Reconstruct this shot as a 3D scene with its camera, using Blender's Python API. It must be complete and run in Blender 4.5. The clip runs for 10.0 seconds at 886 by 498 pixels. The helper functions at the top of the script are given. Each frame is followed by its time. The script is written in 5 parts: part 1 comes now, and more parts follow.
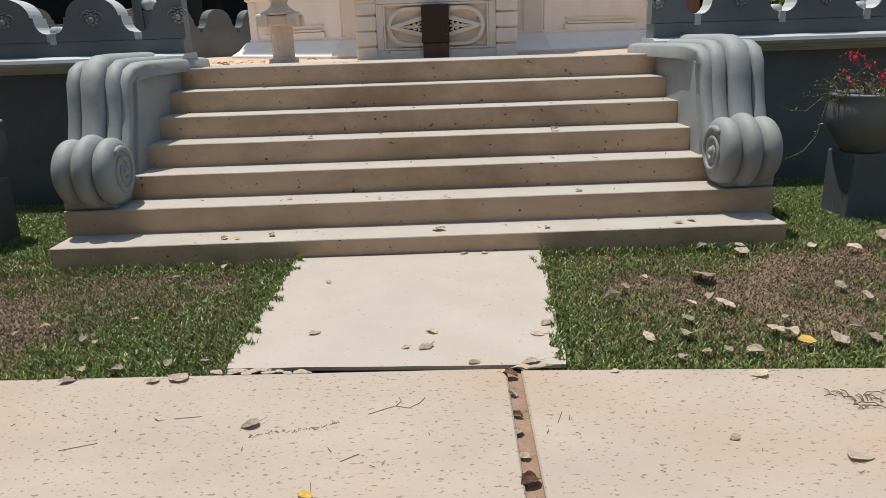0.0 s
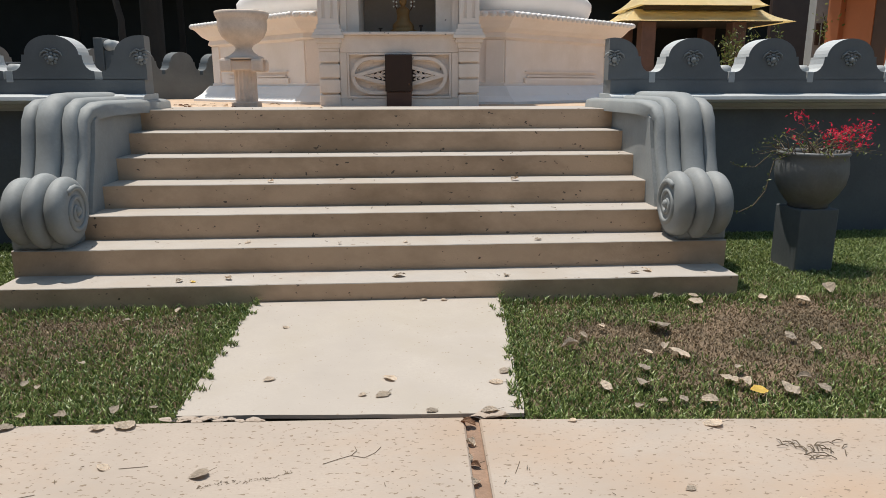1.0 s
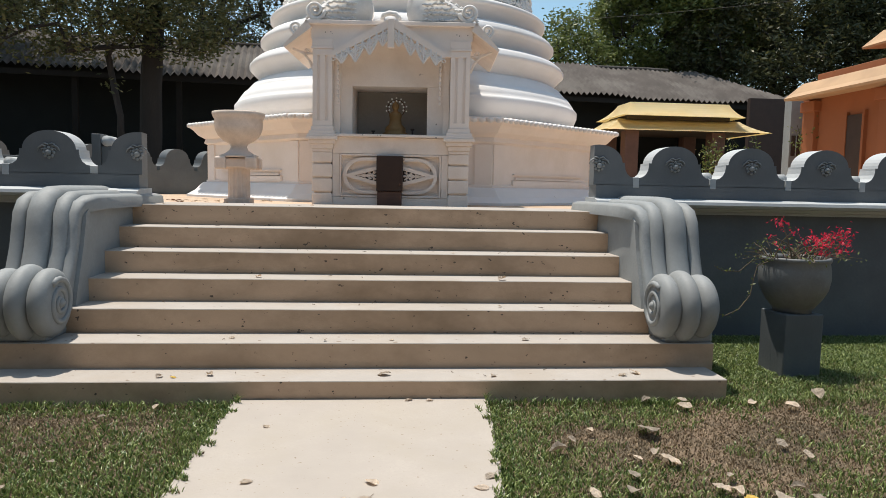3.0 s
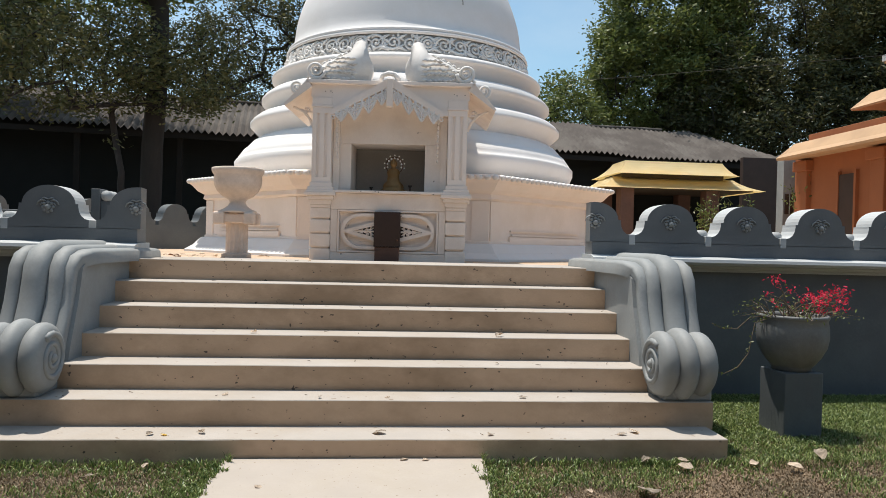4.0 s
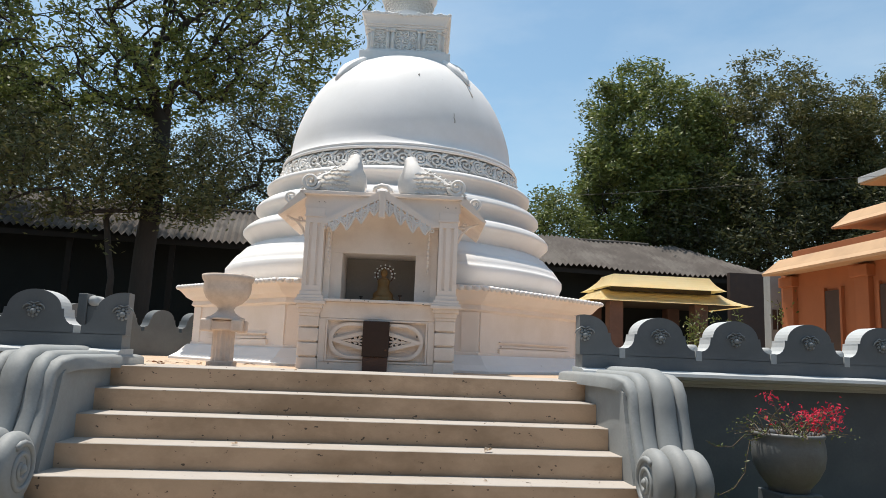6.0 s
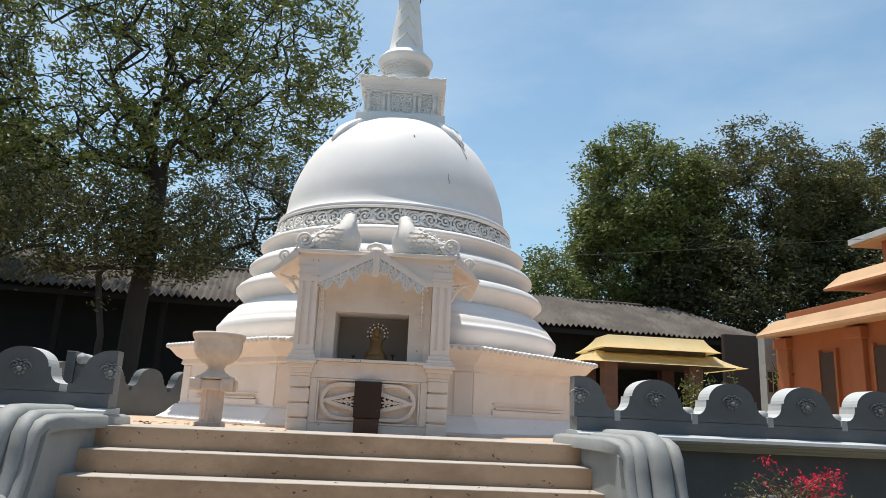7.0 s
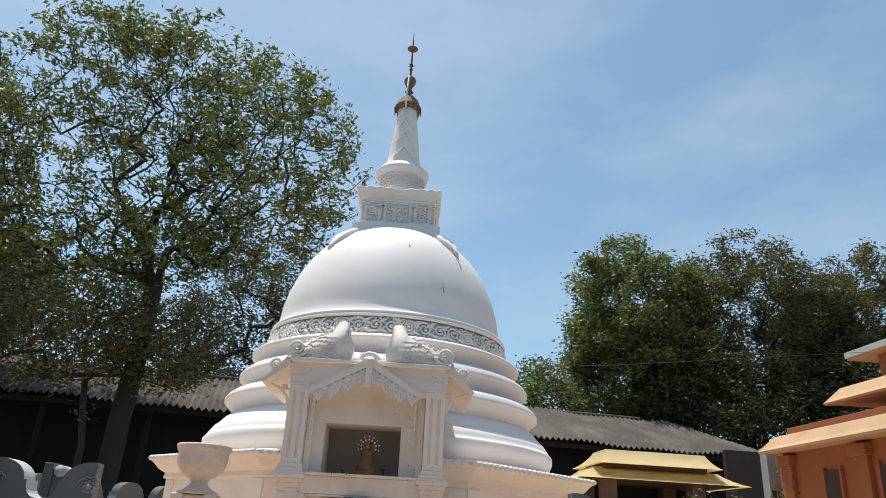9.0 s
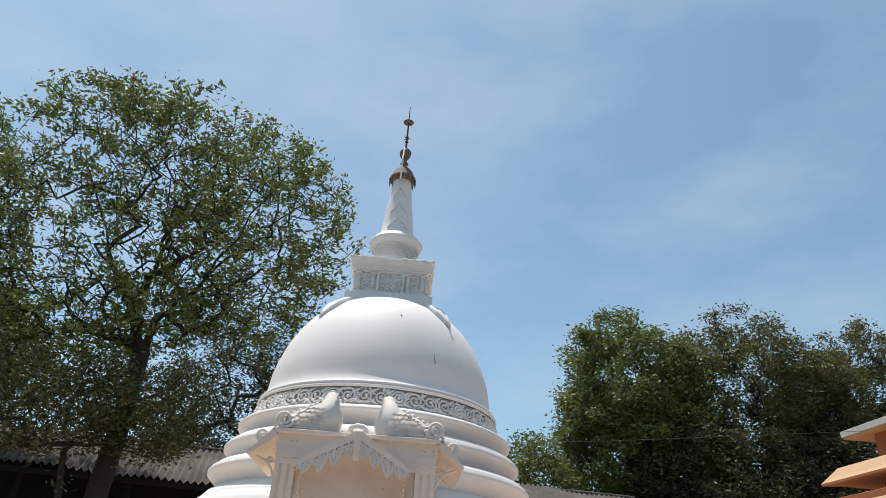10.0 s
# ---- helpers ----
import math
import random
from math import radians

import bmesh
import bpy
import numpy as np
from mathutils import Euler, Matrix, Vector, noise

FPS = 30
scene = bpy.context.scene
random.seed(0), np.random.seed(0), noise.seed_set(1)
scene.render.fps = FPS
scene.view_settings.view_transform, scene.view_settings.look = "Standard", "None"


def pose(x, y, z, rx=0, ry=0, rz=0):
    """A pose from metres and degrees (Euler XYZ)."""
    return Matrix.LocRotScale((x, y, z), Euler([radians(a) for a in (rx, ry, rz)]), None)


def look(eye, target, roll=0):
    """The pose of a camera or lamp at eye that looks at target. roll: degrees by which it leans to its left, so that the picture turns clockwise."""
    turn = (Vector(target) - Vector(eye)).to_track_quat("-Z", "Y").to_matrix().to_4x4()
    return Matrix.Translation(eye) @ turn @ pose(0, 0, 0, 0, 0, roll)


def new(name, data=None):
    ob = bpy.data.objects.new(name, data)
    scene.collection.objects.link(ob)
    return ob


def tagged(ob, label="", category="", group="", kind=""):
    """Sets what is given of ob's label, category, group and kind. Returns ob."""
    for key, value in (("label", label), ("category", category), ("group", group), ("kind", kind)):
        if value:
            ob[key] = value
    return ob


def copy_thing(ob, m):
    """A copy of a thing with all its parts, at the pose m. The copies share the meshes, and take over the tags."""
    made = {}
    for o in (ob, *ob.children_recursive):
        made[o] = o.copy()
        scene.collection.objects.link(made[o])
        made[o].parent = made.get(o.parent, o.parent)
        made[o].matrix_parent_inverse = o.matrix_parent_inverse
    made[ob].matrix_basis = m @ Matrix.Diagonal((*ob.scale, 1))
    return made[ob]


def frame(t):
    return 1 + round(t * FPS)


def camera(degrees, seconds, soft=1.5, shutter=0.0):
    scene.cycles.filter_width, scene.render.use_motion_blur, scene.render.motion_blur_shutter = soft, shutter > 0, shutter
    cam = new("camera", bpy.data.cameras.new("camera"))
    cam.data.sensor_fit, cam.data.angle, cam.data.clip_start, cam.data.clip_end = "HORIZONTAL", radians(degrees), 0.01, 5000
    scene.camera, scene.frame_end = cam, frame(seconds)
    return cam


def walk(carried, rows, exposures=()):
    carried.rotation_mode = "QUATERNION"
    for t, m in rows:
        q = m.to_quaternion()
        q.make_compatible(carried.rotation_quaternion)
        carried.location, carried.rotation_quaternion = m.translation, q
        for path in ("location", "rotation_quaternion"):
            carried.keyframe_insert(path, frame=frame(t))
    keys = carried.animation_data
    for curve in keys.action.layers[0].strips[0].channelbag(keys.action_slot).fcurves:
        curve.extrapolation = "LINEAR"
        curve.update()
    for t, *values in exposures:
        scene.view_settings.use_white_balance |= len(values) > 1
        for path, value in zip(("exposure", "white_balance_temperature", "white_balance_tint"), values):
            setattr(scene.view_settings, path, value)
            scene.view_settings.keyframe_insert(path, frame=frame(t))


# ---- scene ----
cam = camera(64.4, 10.0, soft=0.75)
PATH = [
    (0, (0.026, -4.331, 1.349), (0.0447, -2.4174, 0.7667), -1.87),
    (0.5, (0.026, -4.331, 1.349), (0.0597, -2.4150, 0.7752), -1.63),
    (0.6, (0.026, -4.331, 1.349), (0.1142, -2.4101, 0.7981), -0.53),
    (0.7, (0.026, -4.331, 1.349), (0.1185, -2.4054, 0.8155), -0.65),
    (0.8, (0.026, -4.331, 1.349), (0.1223, -2.4025, 0.8267), -0.45),
    (0.9, (0.026, -4.331, 1.349), (0.1467, -2.3956, 0.8581), 0.13),
    (1, (0.026, -4.331, 1.349), (0.1622, -2.3881, 0.8928), -0.05),
    (1.5, (0.026, -4.331, 1.349), (0.1678, -2.3719, 0.9706), 0.31),
    (2, (0.026, -4.331, 1.349), (0.1824, -2.3623, 1.0307), 0.71),
    (3.5, (0.026, -4.331, 1.349), (0.2024, -2.3411, 1.2462), 1.27),
    (4, (0.026, -4.331, 1.349), (0.2041, -2.3387, 1.3276), 1.42),
    (4.5, (0.026, -4.331, 1.349), (0.2002, -2.3388, 1.3966), 1.64),
    (5, (0.026, -4.331, 1.349), (0.2113, -2.3428, 1.4684), 1.77),
    (6.5, (0.026, -4.331, 1.349), (0.2247, -2.3767, 1.7269), 2.50),
    (7, (0.026, -4.331, 1.349), (0.2285, -2.3940, 1.8061), 2.63),
    (7.5, (0.026, -4.331, 1.349), (0.2206, -2.4134, 1.8846), 2.82),
    (8, (0.026, -4.331, 1.349), (0.2201, -2.4400, 1.9721), 3.10),
    (8.5, (0.026, -4.331, 1.349), (0.2196, -2.4610, 2.0326), 3.06),
    (9, (0.026, -4.331, 1.349), (0.2190, -2.4874, 2.1012), 3.16),
    (9.5, (0.026, -4.331, 1.349), (0.2207, -2.5172, 2.1700), 3.29),
    (10, (0.026, -4.331, 1.349), (0.2186, -2.5725, 2.2831), 3.96),
]
walk(cam, [(t, look(eye, target, roll)) for t, eye, target, roll in PATH],
     exposures=[(0, -0.03), (2.2, 0.0), (3.5, 0.12), (7.0, 0.16), (9.0, 0.06), (10.0, 0.0)])

# ---- world and sun ----
SUN_EL, SUN_AZ = 75.0, -46.0          # degrees; azimuth from +y towards +x
world = bpy.data.worlds.new("sky")
scene.world = world
world.use_nodes = True
wn, wl = world.node_tree.nodes, world.node_tree.links
wn.clear()
w_out, w_bg, w_sky = wn.new("ShaderNodeOutputWorld"), wn.new("ShaderNodeBackground"), wn.new("ShaderNodeTexSky")
w_sky.sky_type, w_sky.sun_disc = "NISHITA", False
w_sky.sun_elevation, w_sky.sun_rotation = radians(SUN_EL), radians(SUN_AZ)
w_sky.air_density, w_sky.dust_density, w_sky.ozone_density = 1.0, 1.3, 0.7
w_co, w_map, w_no, w_ramp, w_mix = (wn.new("ShaderNodeTexCoord"), wn.new("ShaderNodeMapping"), wn.new("ShaderNodeTexNoise"),
                                    wn.new("ShaderNodeValToRGB"), wn.new("ShaderNodeMix"))
w_map.inputs["Scale"].default_value = (1.2, 1.0, 3.0)
w_map.inputs["Location"].default_value = (0.9, 0.45, 0.2)
w_no.inputs["Scale"].default_value, w_no.inputs["Detail"].default_value, w_no.inputs["Roughness"].default_value = 2.3, 7.0, 0.55
w_ramp.color_ramp.elements[0].position, w_ramp.color_ramp.elements[1].position = 0.40, 0.80
w_ramp.color_ramp.elements[1].color = (0.46, 0.46, 0.46, 1)
w_mix.data_type = "RGBA"
w_mix.inputs["B"].default_value = (4.2, 4.8, 5.3, 1)
wl.new(w_co.outputs["Generated"], w_map.inputs["Vector"])
wl.new(w_map.outputs["Vector"], w_no.inputs["Vector"])
wl.new(w_no.outputs["Fac"], w_ramp.inputs["Fac"])
wl.new(w_ramp.outputs["Color"], w_mix.inputs["Factor"])
w_tint = wn.new("ShaderNodeMix")
w_tint.data_type, w_tint.blend_type = "RGBA", "MULTIPLY"
w_tint.inputs["Factor"].default_value, w_tint.inputs["B"].default_value = 1.0, (0.865, 1.0, 0.935, 1)
wl.new(w_sky.outputs["Color"], w_tint.inputs["A"])
wl.new(w_tint.outputs["Result"], w_mix.inputs["A"])
wl.new(w_mix.outputs["Result"], w_bg.inputs["Color"])
wl.new(w_bg.outputs["Background"], w_out.inputs["Surface"])
w_bg.inputs["Strength"].default_value = 0.16

sun = new("sun", bpy.data.lights.new("sun", "SUN"))
sun.data.energy, sun.data.angle, sun.data.color = 4.9, radians(0.53), (1.0, 0.93, 0.84)
SUN_DIR = Vector((math.cos(radians(SUN_EL)) * math.sin(radians(SUN_AZ)), math.cos(radians(SUN_EL)) * math.cos(radians(SUN_AZ)), math.sin(radians(SUN_EL))))
sun.matrix_world = look(SUN_DIR * 40, (0, 0, 0))


# ---- materials ----
def material(name, base, rough=0.8, var=0.15, scale=6.0, fine=60.0, bump=0.15, tint=None, tint_scale=1.5, tint_amount=0.5,
             metal=0.0, random_value=0.0, stretch=(1, 1, 1), spots=None, spot_scale=30.0, spot_low=0.68):
    """A surface with broad mottling, fine grain and relief; tint: a second colour in patches; spots: small dark marks."""
    m = bpy.data.materials.new(name)
    m.use_nodes = True
    n, l = m.node_tree.nodes, m.node_tree.links
    b = n["Principled BSDF"]
    b.inputs["Roughness"].default_value, b.inputs["Metallic"].default_value = rough, metal
    co, mp = n.new("ShaderNodeTexCoord"), n.new("ShaderNodeMapping")
    mp.inputs["Scale"].default_value = stretch
    l.new(co.outputs["Object"], mp.inputs["Vector"])

    def noise_at(s, detail=4.0, roughness=0.6):
        t = n.new("ShaderNodeTexNoise")
        t.inputs["Scale"].default_value, t.inputs["Detail"].default_value, t.inputs["Roughness"].default_value = s, detail, roughness
        l.new(mp.outputs["Vector"], t.inputs["Vector"])
        return t.outputs["Fac"]

    def mixed(fac, a, bb, blend="MIX"):
        x = n.new("ShaderNodeMix")
        x.data_type, x.blend_type = "RGBA", blend
        for key, v in (("Factor", fac), ("A", a), ("B", bb)):
            if isinstance(v, (int, float)):
                x.inputs[key].default_value = v
            elif isinstance(v, tuple):
                x.inputs[key].default_value = (*v, 1)
            else:
                l.new(v, x.inputs[key])
        return x.outputs["Result"]

    def ramp(fac, lo, hi):
        r = n.new("ShaderNodeMapRange")
        r.inputs["From Min"].default_value, r.inputs["From Max"].default_value = lo, hi
        l.new(fac, r.inputs["Value"])
        return r.outputs["Result"]

    dark = tuple(c * (1 - var) for c in base)
    light = tuple(min(1, c * (1 + var)) for c in base)
    broad, grain = noise_at(scale), noise_at(fine, 3.0)
    col = mixed(ramp(broad, 0.3, 0.7), dark, light)
    col = mixed(ramp(grain, 0.3, 0.75), mixed(0.75, col, tuple(c * (1 - 0.6 * var) for c in base)), col)
    if tint:
        f = n.new("ShaderNodeMath")
        f.operation = "MULTIPLY"
        l.new(ramp(noise_at(tint_scale, 6.0, 0.65), 0.45, 0.68), f.inputs[0])
        f.inputs[1].default_value = tint_amount
        col = mixed(f.outputs[0], col, tint)
    if spots:
        col = mixed(ramp(noise_at(spot_scale, 2.0, 0.5), spot_low, spot_low + 0.05), col, spots)
    if random_value:
        info = n.new("ShaderNodeObjectInfo")
        hsv = n.new("ShaderNodeHueSaturation")
        r = n.new("ShaderNodeMapRange")
        r.inputs["To Min"].default_value, r.inputs["To Max"].default_value = 1 - random_value, 1 + random_value
        l.new(info.outputs["Random"], r.inputs["Value"])
        l.new(r.outputs["Result"], hsv.inputs["Value"])
        l.new(col, hsv.inputs["Color"])
        col = hsv.outputs["Color"]
    l.new(col, b.inputs["Base Color"])
    if bump:
        bp = n.new("ShaderNodeBump")
        bp.inputs["Strength"].default_value, bp.inputs["Distance"].default_value = bump, 0.02
        l.new(mixed(0.5, broad, grain), bp.inputs["Height"])
        l.new(bp.outputs["Normal"], b.inputs["Normal"])
    return m


def leaf_material(name, a, b2, rough=0.5, through_light=0.35):
    """Leaves: colour varies from leaf to leaf; some light passes through."""
    m = bpy.data.materials.new(name)
    m.use_nodes = True
    n, l = m.node_tree.nodes, m.node_tree.links
    p = n["Principled BSDF"]
    p.inputs["Roughness"].default_value = rough
    g, x, t, mx = n.new("ShaderNodeNewGeometry"), n.new("ShaderNodeMix"), n.new("ShaderNodeBsdfTranslucent"), n.new("ShaderNodeMixShader")
    x.data_type = "RGBA"
    x.inputs["A"].default_value, x.inputs["B"].default_value = (*a, 1), (*b2, 1)
    l.new(g.outputs["Random Per Island"], x.inputs["Factor"])
    l.new(x.outputs["Result"], p.inputs["Base Color"])
    l.new(x.outputs["Result"], t.inputs["Color"])
    mx.inputs[0].default_value = through_light
    l.new(p.outputs[0], mx.inputs[1])
    l.new(t.outputs[0], mx.inputs[2])
    l.new(mx.outputs[0], n["Material Output"].inputs["Surface"])
    return m


M_SLAB = material("pale_cement_slab", (0.385, 0.322, 0.268), 0.85, 0.12, 2.2, 90, 0.12, (0.395, 0.27, 0.178), 0.9, 0.6, spots=(0.21, 0.155, 0.11), stretch=(0.75, 1.25, 1), spot_scale=52, spot_low=0.622)
M_PATH = material("worn_cement_path", (0.405, 0.358, 0.312), 0.85, 0.10, 1.8, 80, 0.10, (0.37, 0.32, 0.25), 1.2, 0.5, spots=(0.24, 0.19, 0.14), spot_scale=46, spot_low=0.70)
# one cement in two colours: neutral sunlit treads, browner shaded risers
M_TREAD = material("sunlit_pale_tread", (0.40, 0.362, 0.322), 0.85, 0.10, 2.5, 80, 0.12, (0.35, 0.295, 0.235), 1.6, 0.6, spots=(0.22, 0.17, 0.13), spot_scale=16, spot_low=0.69)
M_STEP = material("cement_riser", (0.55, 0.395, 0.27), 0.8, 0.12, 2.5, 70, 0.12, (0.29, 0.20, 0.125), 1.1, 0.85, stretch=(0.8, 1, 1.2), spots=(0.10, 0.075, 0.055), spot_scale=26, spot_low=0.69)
M_DARKGREY = material("dark_grey_wall_paint", (0.108, 0.120, 0.127), 0.6, 0.22, 2.0, 40, 0.12, (0.14, 0.15, 0.152), 1.3, 0.6)
M_GREY = material("grey_painted_plaster", (0.15, 0.162, 0.168), 0.6, 0.14, 3.0, 45, 0.10, (0.19, 0.20, 0.203), 1.7, 0.6)
M_LIGHTGREY = material("pale_grey_plaster", (0.275, 0.29, 0.29), 0.65, 0.16, 3.0, 50, 0.12, (0.22, 0.22, 0.212), 2.2, 0.6)
M_WHITE = material("white_lime_paint", (0.79, 0.77, 0.75), 0.65, 0.04, 1.5, 40, 0.06, (0.70, 0.67, 0.63), 1.3, 0.5, spots=(0.45, 0.42, 0.38), spot_scale=5.5, spot_low=0.80)
# lime wash with the warm light bounced off the floor put into its colour
M_BOUNCEWHITE = material("bounce_warmed_lime_wash", (0.90, 0.80, 0.72), 0.7, 0.05, 1.5, 40, 0.06, (0.76, 0.655, 0.55), 1.3, 0.5, spots=(0.42, 0.36, 0.30), spot_scale=5.5, spot_low=0.78)
M_EDGE = material("pale_grey_edge", (0.46, 0.48, 0.485), 0.65, 0.12, 3.0, 50, 0.1, (0.34, 0.35, 0.345), 2.5, 0.5)
M_RELIEF = material("white_relief_plaster", (0.82, 0.79, 0.75), 0.75, 0.08, 6, 50, 0.15, (0.66, 0.62, 0.57), 4.0, 0.6)
# darker than the relief: shade between the scrolls is in this colour
M_RELIEF_BACK = material("shaded_relief_ground", (0.52, 0.49, 0.455), 0.85, 0.2, 8, 60, 0.2)
M_CREAM = material("cream_stone", (0.88, 0.785, 0.70), 0.8, 0.07, 3.0, 60, 0.14, (0.68, 0.57, 0.48), 2.5, 0.5, spots=(0.2, 0.16, 0.13), spot_scale=9, spot_low=0.74)
M_URN = material("weathered_cream_stone", (0.74, 0.62, 0.53), 0.85, 0.14, 4.0, 60, 0.2, (0.40, 0.31, 0.24), 3.0, 0.6)
M_NICHE = material("niche_plaster", (0.30, 0.27, 0.23), 0.8, 0.12, 4, 50, 0.1)
M_BROWN = material("dark_brown_sheet", (0.040, 0.020, 0.014), 0.45, 0.25, 5, 50, 0.08)
M_BROWN2 = material("faded_brown_sheet", (0.115, 0.058, 0.04), 0.6, 0.25, 5, 50, 0.1)
M_SAND = material("sandy_floor", (0.54, 0.41, 0.30), 0.95, 0.25, 3, 60, 0.3, (0.42, 0.28, 0.17), 2.5, 0.7)
M_LITTERBED = material("leaf_mould", (0.30, 0.195, 0.135), 0.95, 0.35, 18, 70, 0.6, (0.12, 0.075, 0.05), 9.0, 0.7)
M_GROUND = material("dry_soil_and_turf", (0.085, 0.064, 0.038), 0.95, 0.3, 4, 60, 0.4, (0.25, 0.172, 0.115), 1.5, 0.8)
M_GOLD = material("gilded_figure", (0.25, 0.14, 0.05), 0.45, 0.2, 10, 60, 0.1, metal=0.6)
M_GLASS_BEAD = material("glass_bead", (0.9, 0.9, 0.86), 0.12, 0.02, 10, 60, 0.0)
M_RUST = material("rusted_metal", (0.16, 0.085, 0.05), 0.7, 0.3, 12, 60, 0.2, metal=0.3)
M_CROWN = material("weathered_brass_crown", (0.20, 0.135, 0.10), 0.8, 0.3, 12, 60, 0.15, metal=0.1)
M_ROOF = material("weathered_corrugated_sheet", (0.095, 0.08, 0.07), 0.9, 0.35, 1.2, 20, 0.2, (0.16, 0.145, 0.13), 0.6, 0.7)
# near-black: the deep shade under roofs is put into this colour
M_SHADEBLACK = material("shade_black", (0.006, 0.008, 0.007), 0.9, 0.3, 2, 20, 0.2)
# wood blackened to match the shade under the shed roof
M_POSTWOOD = material("shade_dark_post_wood", (0.011, 0.009, 0.007), 0.9, 0.3, 3, 30, 0.2)
M_YELLOW = material("yellow_awning_sheet", (0.84, 0.68, 0.36), 0.6, 0.08, 2, 30, 0.06, (0.86, 0.75, 0.50), 1.2, 0.5)
# dark tone for the shade beneath the awning tiers
M_AWNSHADE = material("awning_shade", (0.05, 0.035, 0.02), 0.8, 0.2, 3, 30, 0.1)
M_ORANGE = material("orange_painted_plaster", (0.31, 0.105, 0.038), 0.75, 0.1, 1.5, 40, 0.08, (0.25, 0.085, 0.03), 1.2, 0.5)
M_PALEORANGE = material("pale_orange_concrete_eave", (0.50, 0.32, 0.18), 0.75, 0.08, 1.5, 40, 0.08, (0.33, 0.21, 0.12), 1.0, 0.5)
M_DOORDARK = material("dark_wood_door", (0.05, 0.03, 0.022), 0.6, 0.2, 4, 40, 0.1)
M_POT = material("grey_cement_pot", (0.17, 0.175, 0.172), 0.55, 0.2, 5, 50, 0.12, (0.09, 0.085, 0.08), 3.0, 0.6)
M_SOIL = material("potting_soil", (0.06, 0.042, 0.03), 0.95, 0.3, 12, 80, 0.5)
M_BARK = material("dark_bark", (0.036, 0.029, 0.024), 0.95, 0.3, 3, 25, 0.5, stretch=(1, 1, 0.3))
M_TWIG = material("dry_twig", (0.16, 0.12, 0.08), 0.9, 0.25, 10, 60, 0.1)
M_LEAF_A = leaf_material("broad_leaves", (0.07, 0.105, 0.024), (0.21, 0.235, 0.065))
M_LEAF_B = leaf_material("dark_leaves", (0.042, 0.052, 0.018), (0.115, 0.112, 0.045))
M_LEAF_C = leaf_material("dusty_leaves", (0.055, 0.072, 0.022), (0.17, 0.155, 0.058))
M_GRASS = leaf_material("grass_blades", (0.03, 0.078, 0.011), (0.31, 0.37, 0.12), 0.45, 0.2)
M_DRYGRASS = leaf_material("dry_grass_blades", (0.11, 0.08, 0.045), (0.43, 0.32, 0.20), 0.7, 0.1)
M_PETAL = leaf_material("crimson_bracts", (0.60, 0.015, 0.045), (0.78, 0.05, 0.11), 0.6, 0.4)
M_DRYLEAF = material("dry_fallen_leaf", (0.60, 0.505, 0.405), 0.85, 0.2, 14, 80, 0.3, random_value=0.3)
M_RUSTLEAF = material("rust_brown_leaf", (0.24, 0.13, 0.075), 0.85, 0.25, 14, 80, 0.3, random_value=0.3)
M_YELLOWLEAF = material("yellow_fallen_leaf", (0.80, 0.58, 0.14), 0.6, 0.15, 14, 80, 0.2)
M_WIRE = material("black_wire", (0.02, 0.02, 0.02), 0.6, 0.1, 10, 50, 0)


# ---- mesh helpers ----
def as_mesh(name, bm, mat, smooth=False):
    me = bpy.data.meshes.new(name)
    bmesh.ops.recalc_face_normals(bm, faces=bm.faces)
    bm.to_mesh(me)
    bm.free()
    for mm in (mat if isinstance(mat, (list, tuple)) else [mat]):
        me.materials.append(mm)
    if smooth:
        me.polygons.foreach_set("use_smooth", [True] * len(me.polygons))
    return me


def part(name, bm, mat, parent=None, label="", smooth=False):
    ob = new(name, as_mesh(name, bm, mat, smooth))
    ob.parent = parent
    if label:
        ob["label"] = label
    return ob


def raw(name, verts, faces, mat, parent=None, smooth=False):
    me = bpy.data.meshes.new(name)
    me.from_pydata(verts, [], faces)
    me.materials.append(mat)
    if smooth:
        me.polygons.foreach_set("use_smooth", [True] * len(me.polygons))
    ob = new(name, me)
    ob.parent = parent
    return ob


def thing(name, label, category, group="", m=None, kind=""):
    ob = new(name)
    ob.empty_display_size = 0.1
    if m is not None:
        ob.matrix_world = m
    return tagged(ob, label, category, group, kind)


def box(bm, x0, x1, y0, y1, z0, z1, bevel=0.0, m=None):
    vs = [bm.verts.new(v) for v in ((x0, y0, z0), (x1, y0, z0), (x1, y1, z0), (x0, y1, z0), (x0, y0, z1), (x1, y0, z1), (x1, y1, z1), (x0, y1, z1))]
    fs = [bm.faces.new([vs[i] for i in f]) for f in ((0, 3, 2, 1), (4, 5, 6, 7), (0, 1, 5, 4), (1, 2, 6, 5), (2, 3, 7, 6), (3, 0, 4, 7))]
    if bevel:
        es = list({e for f in fs for e in f.edges})
        out = bmesh.ops.bevel(bm, geom=es, offset=bevel, segments=2, affect="EDGES", profile=0.5)
        vs = list({v for f in out["faces"] for v in f.verts} | {v for v in vs if v.is_valid})
    if m is not None:
        for v in vs:
            v.co = m @ v.co
    return bm


def one_box(*a, **k):
    return box(bmesh.new(), *a, **k)


